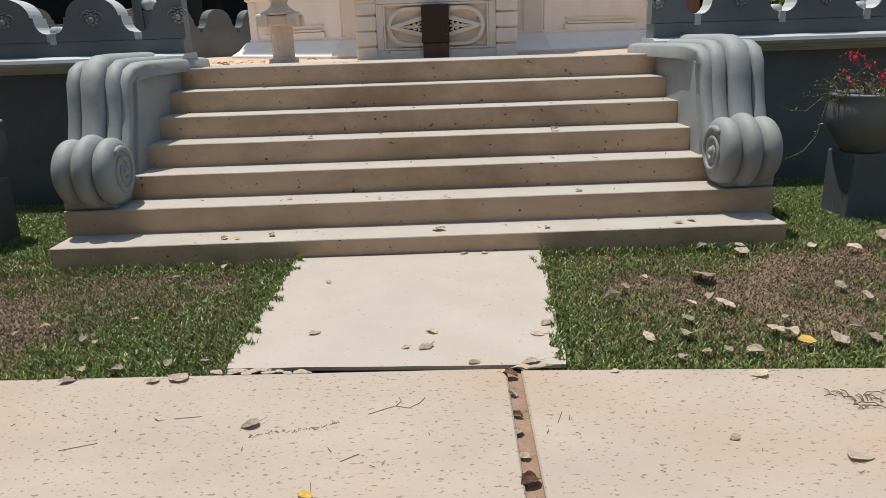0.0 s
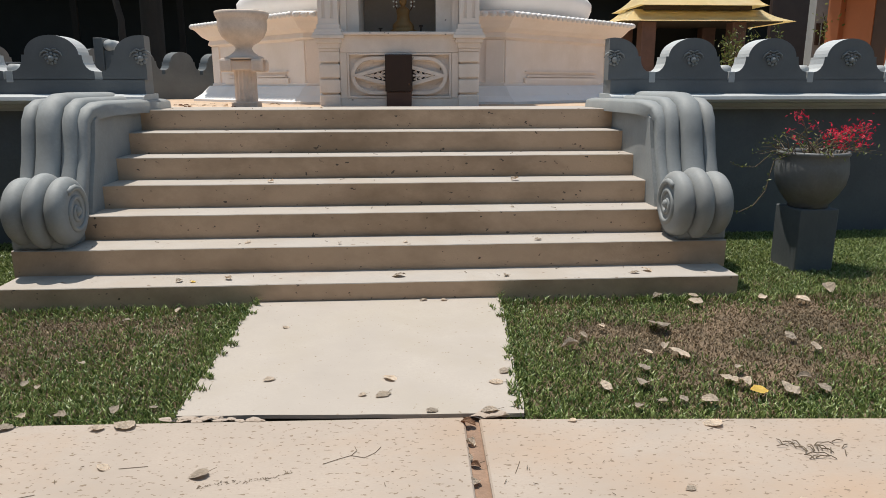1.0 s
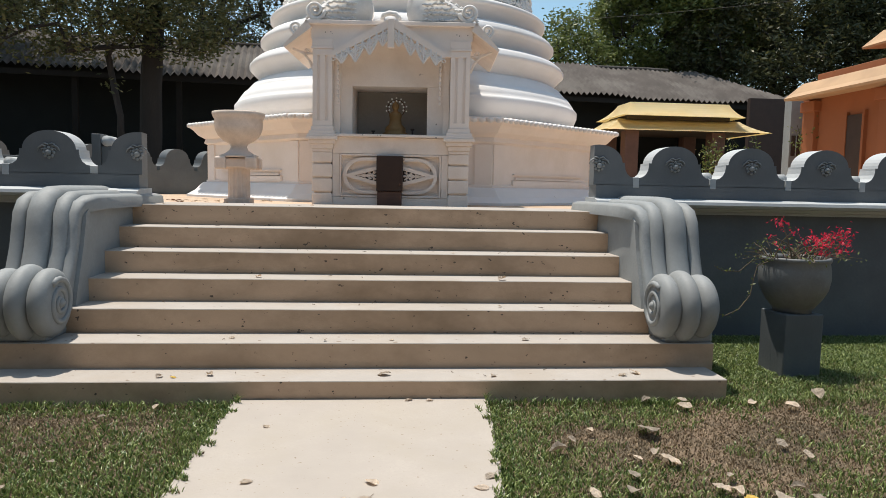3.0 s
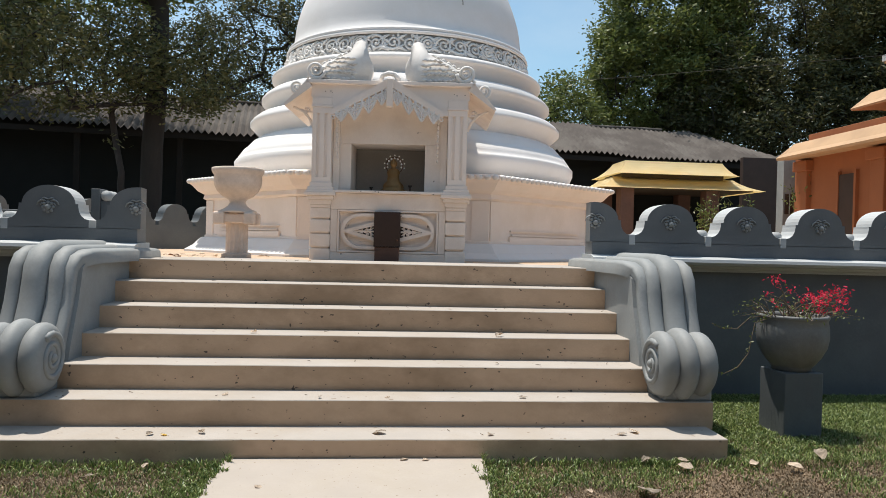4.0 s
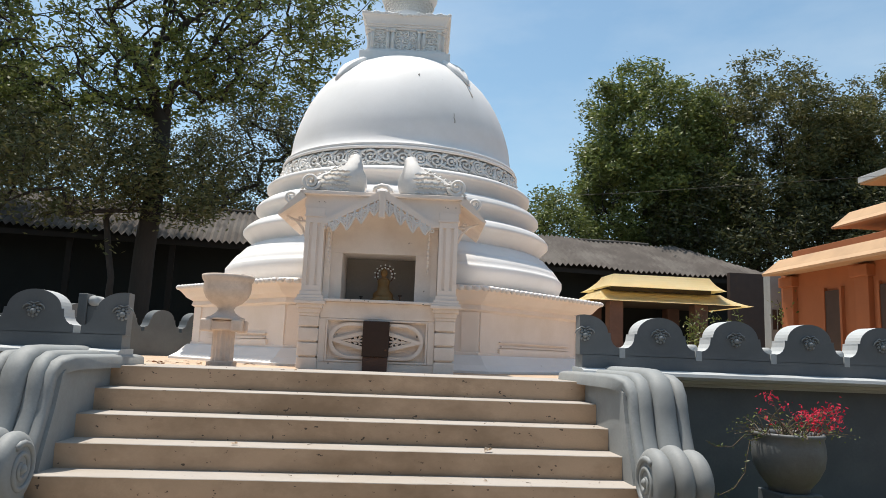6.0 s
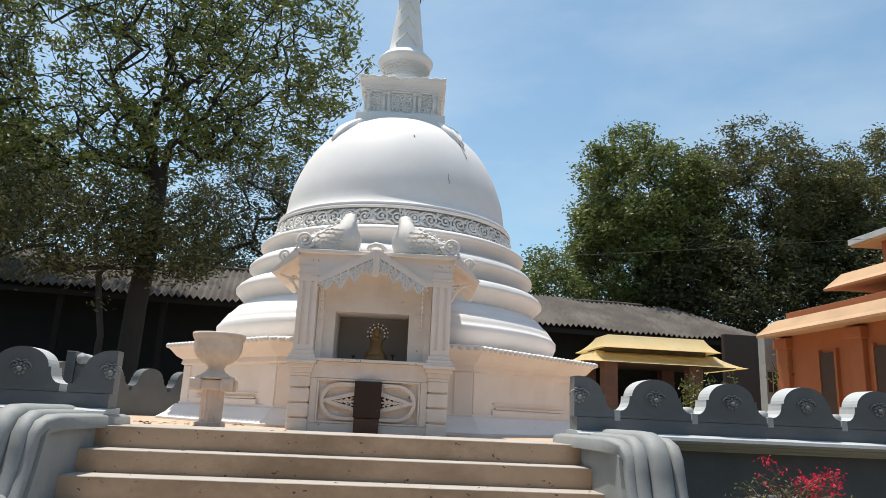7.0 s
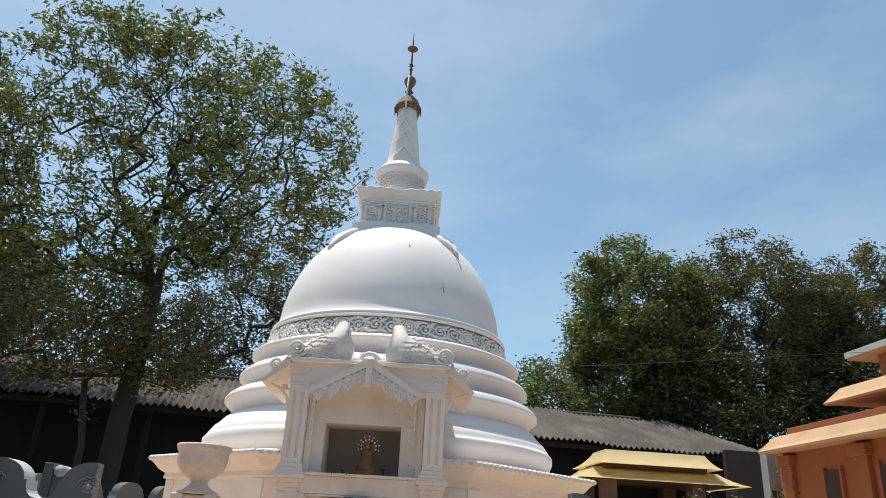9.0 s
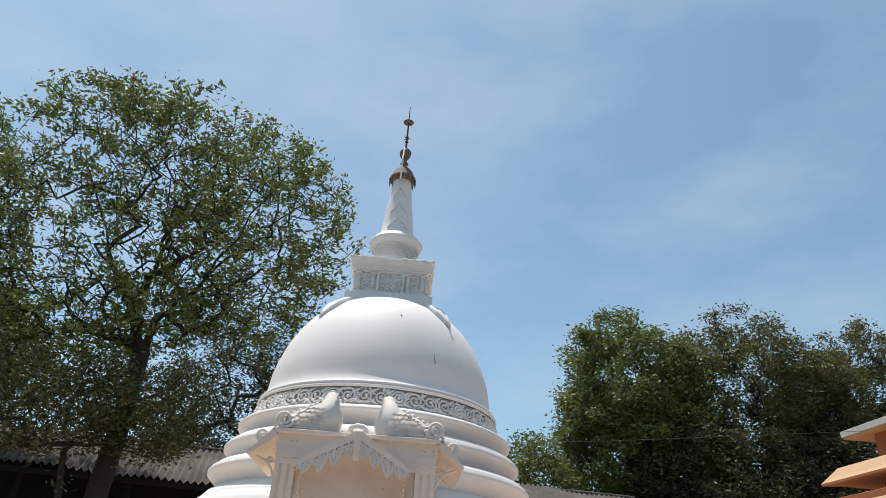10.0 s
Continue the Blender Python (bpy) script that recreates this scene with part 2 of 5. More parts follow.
def lathe(bm, profile, seg=64, centre=(0, 0), a0=0.0, a1=2 * math.pi):
    """Turn (radius, height) points round the z axis."""
    closed = abs(a1 - a0 - 2 * math.pi) < 1e-6
    count = seg if closed else seg + 1
    rings = []
    for r, z in profile:
        if r < 1e-5:
            rings.append([bm.verts.new((centre[0], centre[1], z))])
        else:
            rings.append([bm.verts.new((centre[0] + r * math.sin(a0 + (a1 - a0) * i / seg), centre[1] - r * math.cos(a0 + (a1 - a0) * i / seg), z)) for i in range(count)])
    for lo, hi in zip(rings, rings[1:]):
        for i in range(seg):
            j = (i + 1) % count
            q = [lo[i % len(lo)], lo[j % len(lo)], hi[j % len(hi)], hi[i % len(hi)]]
            q = list(dict.fromkeys(q))
            if len(q) > 2:
                bm.faces.new(q)
    return bm


def tube(bm, pts, radius, seg=6, taper=1.0):
    """A round bar along points; radius may be a number or one per point."""
    pts = [Vector(p) for p in pts]
    count = len(pts)
    rs = radius if isinstance(radius, (list, tuple)) else [radius * (1 + (taper - 1) * i / max(1, count - 1)) for i in range(count)]
    rings = []
    ref = None
    for i, p in enumerate(pts):
        d = (pts[min(i + 1, count - 1)] - pts[max(i - 1, 0)]).normalized()
        if ref is None:
            ref = d.orthogonal().normalized()
        ref = (ref - d * ref.dot(d)).normalized()
        o = d.cross(ref)
        rings.append([bm.verts.new(p + rs[i] * (math.cos(2 * math.pi * k / seg) * ref + math.sin(2 * math.pi * k / seg) * o)) for k in range(seg)])
    for lo, hi in zip(rings, rings[1:]):
        for k in range(seg):
            bm.faces.new((lo[k], lo[(k + 1) % seg], hi[(k + 1) % seg], hi[k]))
    bm.faces.new(rings[0][::-1])
    bm.faces.new(rings[-1])
    return bm


def prism(bm, outline, lo, hi, axis="y"):
    """Push a flat outline (two coordinates a point) from lo to hi along an axis."""
    def at(a, b, c):
        return {"x": (c, a, b), "y": (a, c, b), "z": (a, b, c)}[axis]
    front = [bm.verts.new(at(a, b, lo)) for a, b in outline]
    back = [bm.verts.new(at(a, b, hi)) for a, b in outline]
    bm.faces.new(front)
    bm.faces.new(back[::-1])
    for i in range(len(outline)):
        j = (i + 1) % len(outline)
        bm.faces.new((front[j], front[i], back[i], back[j]))
    return bm


def ball(bm, centre, r, scale=(1, 1, 1), u=10, v=7):
    m = Matrix.Translation(centre) @ Matrix.Diagonal((*scale, 1))
    bmesh.ops.create_uvsphere(bm, u_segments=u, v_segments=v, radius=r, matrix=m)
    return bm


def spiral(cx, cz, r0, r1, turns, a0, count=26, flip=1):
    """Points (x, z) of a spiral."""
    out = []
    for i in range(count):
        f = i / (count - 1)
        r = r0 + (r1 - r0) * f
        a = a0 + flip * turns * 2 * math.pi * f
        out.append((cx + r * math.cos(a), cz + r * math.sin(a)))
    return out


# ---- ground, pavement, terrace ----
def ground():
    bm = bmesh.new()
    box(bm, -400, 400, -400, 600, -0.6, -0.035)
    tagged(part("ground", bm, M_GROUND), "dry brown soil with patchy turf", "ground", kind="structure")


PATH_QUAD = [(-0.87, -0.004), (0.70, -0.004), (0.555, -1.648), (-0.90, -1.57)]


def pavement():
    """A cross walk of two cement slabs with a drain between them, and a short slab up to the stairs."""
    root = thing("pavement", "pale cement slabs with a narrow leaf-filled drain", "pavement", kind="structure")
    bm = bmesh.new()
    prism(bm, [(-9.0, -1.37), (0.303, -1.648), (0.20, -4.6), (0.0, -9.0), (-9.0, -9.0)], -0.3, 0.0, "z")
    bmesh.ops.bevel(bm, geom=[e for e in bm.edges if all(abs(v.co.z) < 1e-4 for v in e.verts)], offset=0.008, segments=1, affect="EDGES")
    part("slab", bm, M_SLAB, root)
    bm = bmesh.new()
    prism(bm, [(0.362, -1.668), (9.0, -2.25), (9.0, -9.0), (0.06, -9.0), (0.256, -4.6)], -0.3, 0.0, "z")
    bmesh.ops.bevel(bm, geom=[e for e in bm.edges if all(abs(v.co.z) < 1e-4 for v in e.verts)], offset=0.008, segments=1, affect="EDGES")
    part("slab", bm, M_SLAB, root)
    # the short slab has an uneven outline where the turf creeps over it
    rng = random.Random(4)
    pts = []
    for (ax, ay), (bx, by) in zip(PATH_QUAD, PATH_QUAD[1:] + PATH_QUAD[:1]):
        for i in range(14):
            f = i / 14
            w = 0.007 if i else 0
            pts.append((ax + (bx - ax) * f + rng.uniform(-w, w), ay + (by - ay) * f + rng.uniform(-w, w) * 0.5))
    bm = bmesh.new()
    prism(bm, pts, -0.010, 0.007, "z")
    prism(bm, [(-0.13 + (x + 0.13) * 0.9, -0.8 + (y + 0.8) * 0.92) for x, y in pts], -0.3, -0.009, "z")
    part("slab", bm, M_PATH, root, "worn pale cement slab with chipped edges")
    bm = bmesh.new()
    box(bm, 0.0, 0.5, -9, -1.6, -0.3, -0.022)
    part("drain_bed", bm, M_LITTERBED, root, "earth and dry litter in the drain")


def joint_chips():
    """Broken cement crumbs in the joint between the short slab and the cross walk."""
    rng = random.Random(33)
    for i in range(13):
        x = -0.92 + i * 0.038 + rng.uniform(-0.02, 0.02) if i < 11 else 0.38 + (i - 11) * 0.06
        bm = bmesh.new()
        bmesh.ops.create_icosphere(bm, subdivisions=2, radius=rng.uniform(0.008, 0.022) if i < 11 else 0.03)
        wide, turn = rng.uniform(1.2, 3.0), rng.uniform(-0.25, 0.25)
        for v in bm.verts:
            v.co *= 1 + 0.6 * noise.noise(v.co * 60 + Vector((i, 0, 0)))
            v.co.x *= wide
            v.co.z *= 0.28
        ob = part("cement_crumb", bm, M_SLAB)
        ob.location, ob.rotation_euler = (x, -1.592 - 0.03 * (x + 0.9) + rng.uniform(-0.02, 0.012), 0.002), (0, 0, turn)
        tagged(ob, "pale crumb of broken cement in the slab joint", "stone", "cement crumbs")


H, D_TREAD, Z1 = 0.17, 0.31, 0.12
XL, XR = -2.11, 1.955
TOP_Z = Z1 + 6 * H


def stairs():
    root = thing("stairs", "seven worn beige cement steps up to the shrine", "stairs", kind="structure")
    rng = random.Random(2)
    for k in range(1, 8):
        z1, y0 = Z1 + (k - 1) * H, (k - 1) * D_TREAD
        x0, x1 = {1: (-2.44, 2.285), 2: (-2.47, 2.335)}.get(k, (XL - 0.1, XR + 0.1))
        y1 = y0 + D_TREAD + 0.06 if k < 7 else 2.6
        bm = bmesh.new()
        nx, z0 = 40, (z1 - H - 0.02 if k > 1 else -0.3)
        front_lo, front_hi, back = [], [], []
        for i in range(nx + 1):
            x = x0 + (x1 - x0) * i / nx
            wob = 0.0025 * math.sin(i * 0.9 + k) + rng.uniform(-0.0015, 0.0015)
            front_lo.append(bm.verts.new((x, y0 + 0.006, z0)))
            front_hi.append((bm.verts.new((x, y0 + 0.003 + wob * 0.5, z1 - 0.005 + wob * 0.5)), bm.verts.new((x, y0 + 0.007 + wob, z1 + wob * 0.4))))
            back.append(bm.verts.new((x, y1, z1)))
        low_back = [bm.verts.new((x0, y1, z0)), bm.verts.new((x1, y1, z0))]
        for i in range(nx):
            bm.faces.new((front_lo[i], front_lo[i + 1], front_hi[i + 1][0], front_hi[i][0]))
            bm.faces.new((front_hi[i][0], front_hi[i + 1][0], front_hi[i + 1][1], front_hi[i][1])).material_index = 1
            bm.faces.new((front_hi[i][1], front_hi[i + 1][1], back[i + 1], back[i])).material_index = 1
        bm.faces.new((front_lo[0], front_hi[0][0], front_hi[0][1], back[0], low_back[0]))
        bm.faces.new((front_lo[-1], low_back[1], back[-1], front_hi[-1][1], front_hi[-1][0]))
        # riser and tread colours echo shaded fronts and sunlit tops
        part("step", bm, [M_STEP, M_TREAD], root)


def terrace():
    bm = bmesh.new()
    box(bm, -11, 12, 2.05, 19, -0.3, 1.11)
    tagged(part("terrace_floor", bm, M_SAND), "raised sandy terrace floor round the shrine", "terrace", kind="structure")


# ---- enclosure wall ----
PITCH = 0.735


def merlon_outline(cut=None):
    """Half-round merlon with stepped shoulders, its base at z = 0; cut: keep only what lies right of this x."""
    pts = [(-0.335, 0.0), (-0.335, 0.07)]
    for i in range(5):
        a = math.pi / 2 * i / 4
        pts.append((-0.335 + 0.09 * math.sin(a), 0.07 + 0.115 * (1 - math.cos(a))))
    pts += [(-0.245, 0.205), (-0.222, 0.205)]
    for i in range(1, 16):
        a = math.pi - math.pi * i / 16
        pts.append((0.222 * math.cos(a), 0.20 + 0.165 * math.sin(a)))
    right = [(-x, z) for x, z in pts[:9][::-1]]
    pts += right
    if cut is not None:
        pts = [p for p in pts if p[0] > cut]
        top = pts[0][1]
        pts = [(cut, 0.0), (cut, top)] + pts
    return pts


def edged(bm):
    """Paler material on the edge of a merlon than on its faces."""
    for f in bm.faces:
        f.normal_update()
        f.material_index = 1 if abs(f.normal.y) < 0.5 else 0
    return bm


def rosette(parent, x, y, z):
    bm = bmesh.new()
    ball(bm, (0, -0.012, 0), 0.026, (1, 0.8, 1), 10, 8)
    for j in range(8):
        ball(bm, (0.04 * math.cos(j * math.pi / 4), -0.002, 0.04 * math.sin(j * math.pi / 4)), 0.016, (1, 0.8, 1), 7, 5)
    for sgn in (-1, 1):
        tube(bm, [(sgn * 0.02, -0.004, 0.05), (sgn * 0.05, -0.006, 0.062), (sgn * 0.078, -0.006, 0.045), (sgn * 0.092, -0.004, 0.015)], [0.007, 0.009, 0.008, 0.004], 5)
        tube(bm, [(sgn * 0.0, -0.004, 0.066), (sgn * 0.03, -0.006, 0.078), (sgn * 0.05, -0.004, 0.074)], [0.006, 0.007, 0.004], 5)
        tube(bm, [(sgn * 0.03, -0.004, 0.028), (sgn * 0.052, -0.006, 0.03), (sgn * 0.066, -0.004, 0.012)], [0.006, 0.007, 0.003], 5)
    ob = part("rosette", bm, M_LIGHTGREY, parent, smooth=True)
    ob.location = (x, y, z)
    return ob


def front_wall(name, x_end, side, dz, length):
    """The low wall beside the stairs: body, coping, row of merlons. side: +1 runs to +x, -1 to -x."""
    y0, y1 = 2.0, 2.22
    root = thing(name, "dark grey plastered wall topped with round merlons", "wall", kind="structure")
    a, b = sorted((x_end, x_end + side * length))
    part("wall_body", one_box(a, b, y0 + 0.03, y1 + 0.02, -0.3, 1.165 + dz), M_DARKGREY, root)
    bm = bmesh.new()
    prism(bm, [(y1 + 0.03, 1.15 + dz), (y0 - 0.005, 1.15 + dz), (y0 - 0.005, 1.175 + dz), (y0 - 0.05, 1.18 + dz), (y0 - 0.06, 1.205 + dz), (y0 - 0.12, 1.215 + dz),
               (y0 - 0.14, 1.24 + dz), (y0 - 0.13, 1.268 + dz), (y0 - 0.06, 1.288 + dz), (y1 + 0.03, 1.292 + dz)], a, b, "x")
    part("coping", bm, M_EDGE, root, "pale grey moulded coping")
    xs = [2.708 + PITCH * i for i in range(9)] if side > 0 else [-2.822 - 0.745 * i for i in range(8)]
    away = side * 0.025          # the wall's end is cut at a slight angle

    def skew(bm, x_cut):
        for v in bm.verts:
            if abs(v.co.x - x_cut) < 1e-3 and v.co.y > 0.05:
                v.co.x += away
        return bm
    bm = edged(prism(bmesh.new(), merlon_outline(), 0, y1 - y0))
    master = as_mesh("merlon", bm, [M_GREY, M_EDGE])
    part("parapet", skew(one_box(a, b, y0, y1, 1.285 + dz, 1.412 + dz), x_end), M_GREY, root)
    cut = 0.045 if side > 0 else 0.036
    first = x_end + side * cut
    cutm = prism(bmesh.new(), merlon_outline(-cut), 0, y1 - y0)
    if side < 0:
        for v in cutm.verts:
            v.co.x *= -1
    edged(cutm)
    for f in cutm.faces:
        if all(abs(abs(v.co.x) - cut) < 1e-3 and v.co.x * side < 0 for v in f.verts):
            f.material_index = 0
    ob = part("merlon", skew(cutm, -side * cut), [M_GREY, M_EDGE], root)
    ob.location = (first, y0, 1.408 + dz)
    rosette(ob, 0.0, -0.006, 0.175)
    roll = tube(bmesh.new(), [(0, 0.0, 0), (0, y1 - y0 - 0.02, 0)], 0.042, 12)
    roll_me = as_mesh("roll", roll, M_EDGE, True)
    notch_me = as_mesh("notch_block", one_box(-0.028, 0.028, -0.004, y1 - y0, -0.02, 0.075, bevel=0.004), M_EDGE)
    for i, x in enumerate(xs):
        ob = new("merlon", master)
        ob.parent, ob.location = root, (x, y0, 1.408 + dz)
        rosette(ob, 0.0, -0.006, 0.175)
        r = new("roll", roll_me)
        r.parent, r.location = root, (x - 0.37 if side < 0 else x + 0.355, y0 + 0.07, 1.50 + dz)
        nb = new("notch_block", notch_me)
        nb.parent, nb.location = root, (x - 0.362, y0, 1.408 + dz)
    if side < 0:
        # end of the inner parapet, with its small curl, just behind the wall
        part("inner_post", one_box(-2.69, -2.61, 2.55, 2.75, 1.0, 1.765, bevel=0.006), M_DARKGREY, root)
        part("inner_parapet", one_box(-3.6, -2.702, 2.57, 2.73, 1.0, 1.55, bevel=0.006), M_DARKGREY, root)
        part("inner_curl", tube(bmesh.new(), [(-2.555, 2.56, 1.70), (-2.555, 2.74, 1.70)], 0.05, 16), M_EDGE, root, smooth=True)
        part("inner_rest", one_box(-2.608, -2.52, 2.57, 2.73, 1.0, 1.655, bevel=0.006), M_DARKGREY, root)
    return root


def far_wall():
    """The same kind of wall on the far side of the terrace, seen past the shrine."""
    root = thing("wall_far", "dark grey enclosure wall with round merlons", "wall", kind="structure",
                 m=pose(-5.6, 5.3, 0.17, 0, 0, 52))
    part("wall_body", one_box(-5, 8, 0.0, 0.2, 0.8, 1.34), M_DARKGREY, root)
    master = as_mesh("merlon", prism(bmesh.new(), merlon_outline(), 0, 0.2), M_DARKGREY)
    for i in range(17):
        ob = new("merlon", master)
        ob.parent, ob.location = root, (-4.6 + PITCH * i, 0, 1.338)


# ---- balustrades ----
def balustrade(name, x_in, side):
    """Scrolled stair balustrade: three rounded ribs run along the top, bend down in front and end in a volute."""
    root = thing(name, "pale grey plaster stair balustrade ending in a scroll", "balustrade", "stair balustrades")

    def X(f):
        return x_in + side * f
    body = [(2.02, 1.165), (1.02, 1.165), (0.93, 1.10), (0.87, 0.88), (0.74, 0.55), (0.66, 0.29), (2.02, 0.29)]
    part("side_panel", prism(bmesh.new(), body, *sorted((X(0.0), X(0.44))), "x"), M_LIGHTGREY, root)
    path = [(2.36, 1.165), (1.7, 1.17), (1.2, 1.172), (1.04, 1.168), (0.955, 1.14), (0.91, 1.08), (0.885, 0.97), (0.85, 0.84), (0.79, 0.70), (0.72, 0.58), (0.68, 0.45), (0.67, 0.32)]
    lobes = ((-0.045, 0.10, 0.06, 0.0), (0.085, 0.205, 0.085, 0.0), (0.195, 0.375, 0.12, 0.0), (0.365, 0.475, 0.08, 0.012))
    for n, (f0, f1, high, back) in enumerate(lobes):
        bm = bmesh.new()
        rings = []
        for i, (y, z) in enumerate(path):
            ya, za = path[max(0, i - 1)]
            yb, zb = path[min(len(path) - 1, i + 1)]
            t = Vector((0, yb - ya, zb - za)).normalized()
            nrm = Vector((0, t.z, -t.y))
            if nrm.z < 0 and i < 4:
                nrm = -nrm
            if i >= 4 and nrm.y > 0:
                nrm = -nrm
            ring = []
            for k in range(11):
                a = math.pi * k / 10
                u = f0 + (f1 - f0) * (0.5 - 0.5 * math.cos(a))
                if n == 0:
                    # the inner lip leaves the front of the panel flush and swells at the wall's end
                    u += 0.075 * min(1, max(0, (1.02 - y) / 0.1)) * (1 - k / 10) - 0.07 * min(1, max(0, (y - 1.45) / 0.45)) ** 2 * (1 - k / 10)
                h = high * max(0.0, math.sin(a)) ** 0.5 - (0.05 if k in (0, 10) else 0)
                ring.append(bm.verts.new((X(u), y + nrm.y * h - back, z + nrm.z * h)))
            rings.append(ring)
        for lo, hi in zip(rings, rings[1:]):
            for k in range(10):
                bm.faces.new((lo[k], lo[k + 1], hi[k + 1], hi[k]))
        bm.faces.new(rings[0])
        bm.faces.new(rings[-1][::-1])
        part("rib", bm, M_LIGHTGREY, root, smooth=True)
    # volute: drums about the x axis
    cy, cz = 0.43, 0.532
    drums = ((-0.020, 0.11, 0.212, 0.228), (0.10, 0.24, 0.226, 0.252), (0.23, 0.38, 0.205, 0.225))
    volute = None
    for f0, f1, r0, rmid in drums:
        bm = bmesh.new()
        rings = []
        for k in range(11):
            q = k / 10
            r = r0 - 0.035 * abs(2 * q - 1) ** 3 + (rmid - r0) * (1 - (2 * q - 1) ** 2)
            rings.append([bm.verts.new((X(f0 + (f1 - f0) * q), cy + r * math.cos(2 * math.pi * j / 36) * 1.02, cz + r * math.sin(2 * math.pi * j / 36))) for j in range(36)])
        for lo, hi in zip(rings, rings[1:]):
            for j in range(36):
                bm.faces.new((lo[j], lo[(j + 1) % 36], hi[(j + 1) % 36], hi[j]))
        bm.faces.new(rings[0])
        bm.faces.new(rings[-1][::-1])
        part("volute_drum", bm, M_LIGHTGREY, root, smooth=True)
    bm = bmesh.new()
    pts = [(X(-0.019), cy + a, cz + b) for a, b in spiral(0, 0, 0.165, 0.03, 2.1, 2.2, 40, -1)]
    tube(bm, pts, 0.021, 7, 0.7)
    ball(bm, (X(-0.019), cy, cz), 0.034)
    part("spiral", bm, M_LIGHTGREY, root, smooth=True)
    bm = bmesh.new()
    box(bm, *sorted((X(0.03), X(0.385))), 0.34, 0.8, 0.285, 0.42, bevel=0.02)
    part("foot", bm, M_LIGHTGREY, root)
    return root


# ---- the shrine ----
AX, AY, PHI = 0.425, 7.685, -4.6
SHRINE = pose(AX, AY, 0, 0, 0, PHI)
Z_T = 1.11


def octagon(r):
    return [(r * math.sin(radians(22.5 + 45 * i)), -r * math.cos(radians(22.5 + 45 * i))) for i in range(8)]


def oct_stack(bm, levels):
    """Octagonal mouldings from (circumradius, height) levels."""
    rings = [[bm.verts.new((x, y, z)) for x, y in octagon(r)] for r, z in levels]
    for lo, hi in zip(rings, rings[1:]):
        for i in range(8):
            bm.faces.new((lo[i], lo[(i + 1) % 8], hi[(i + 1) % 8], hi[i]))
    bm.faces.new(rings[0][::-1])
    bm.faces.new(rings[-1])
    return bm


def stupa():
    root = thing("stupa", "white-painted bell-shaped stupa with a spire on an octagonal base", "stupa", m=SHRINE)
    part("plinth", oct_stack(bmesh.new(), [(3.52, Z_T - 0.05), (3.52, Z_T + 0.03), (3.40, Z_T + 0.10), (3.30, Z_T + 0.20), (3.27, Z_T + 0.22)]), M_WHITE, root)
    base = part("octagon_base", oct_stack(bmesh.new(), [(3.23, Z_T + 0.2), (3.23, Z_T + 0.25), (3.20, Z_T + 0.26), (3.20, 1.90)]), M_BOUNCEWHITE, root)
    part("cornice", oct_stack(bmesh.new(), [(3.20, 1.88), (3.26, 1.91), (3.24, 1.97), (3.34, 2.02), (3.42, 2.10), (3.48, 2.14), (3.48, 2.19), (3.30, 2.22), (2.6, 2.26)]), M_BOUNCEWHITE, root)
    # raised frame mouldings and panel lines on each visible face
    bm = bmesh.new()
    beads = bmesh.new()
    corners = octagon(3.20)
    for i in (5, 6, 7, 0, 1):
        (xa, ya), (xb, yb) = corners[i], corners[(i + 1) % 8]
        a, b = Vector((xa, ya, 0)), Vector((xb, yb, 0))
        d = (b - a).normalized()
        out = Vector((d.y, -d.x, 0))
        m = Matrix.Translation(a) @ Matrix(((d.x, -out.x, 0, 0), (d.y, -out.y, 0, 0), (0, 0, 1, 0), (0, 0, 0, 1)))
        w = (b - a).length
        for z0, z1, x0, x1 in ((1.44, 1.462, 0.45, w - 0.45), (1.50, 1.515, 0.42, w - 0.42), (1.36, 1.43, 0.4, w - 0.4)):
            box(bm, x0, x1, -0.036, 0.01, z0, z1, m=m)
        box(bm, 0.02, 0.22, -0.02, 0.01, 1.33, 1.88, m=m)
        box(bm, w - 0.22, w - 0.02, -0.02, 0.01, 1.33, 1.88, m=m)
        cw = w * 3.48 / 3.20
        m2 = Matrix.Translation(a * (3.485 / 3.20)) @ m.to_3x3().to_4x4()
        for j in range(26):
            ball(beads, m2 @ Vector(((j + 0.5) * cw / 26, 0.005, 2.165)), 0.045, (1, 1, 0.8), 7, 5)
    part("panel_moulding", bm, M_BOUNCEWHITE, base)
    part("beading", beads, M_WHITE, root, smooth=True)
    rings = (
        [(2.62, 2.20), (2.74, 2.30), (2.80, 2.45), (2.80, 2.53), (2.77, 2.565), (2.75, 2.57), (2.74, 2.61), (2.66, 2.72), (2.62, 2.735), (2.61, 2.76), (2.52, 2.86), (2.43, 2.915), (2.40, 2.92)],
        [(2.40, 2.90), (2.405, 2.93), (2.44, 3.00), (2.52, 3.08), (2.565, 3.12), (2.565, 3.165), (2.535, 3.19), (2.53, 3.21), (2.46, 3.265), (2.28, 3.31), (2.20, 3.32)],
        [(2.21, 3.30), (2.215, 3.34), (2.26, 3.40), (2.35, 3.475), (2.395, 3.51), (2.395, 3.555), (2.365, 3.58), (2.36, 3.60), (2.28, 3.66), (2.14, 3.70), (2.06, 3.71)],
        [(2.07, 3.69), (2.075, 3.74), (2.12, 3.80), (2.20, 3.87), (2.24, 3.88), (2.245, 3.925), (2.22, 3.945), (2.215, 3.955), (2.16, 3.98), (2.09, 3.995), (2.02, 4.0)],
    )
    for r in rings:
        part("terrace_ring", lathe(bmesh.new(), r, 112), M_WHITE, root, smooth=False)
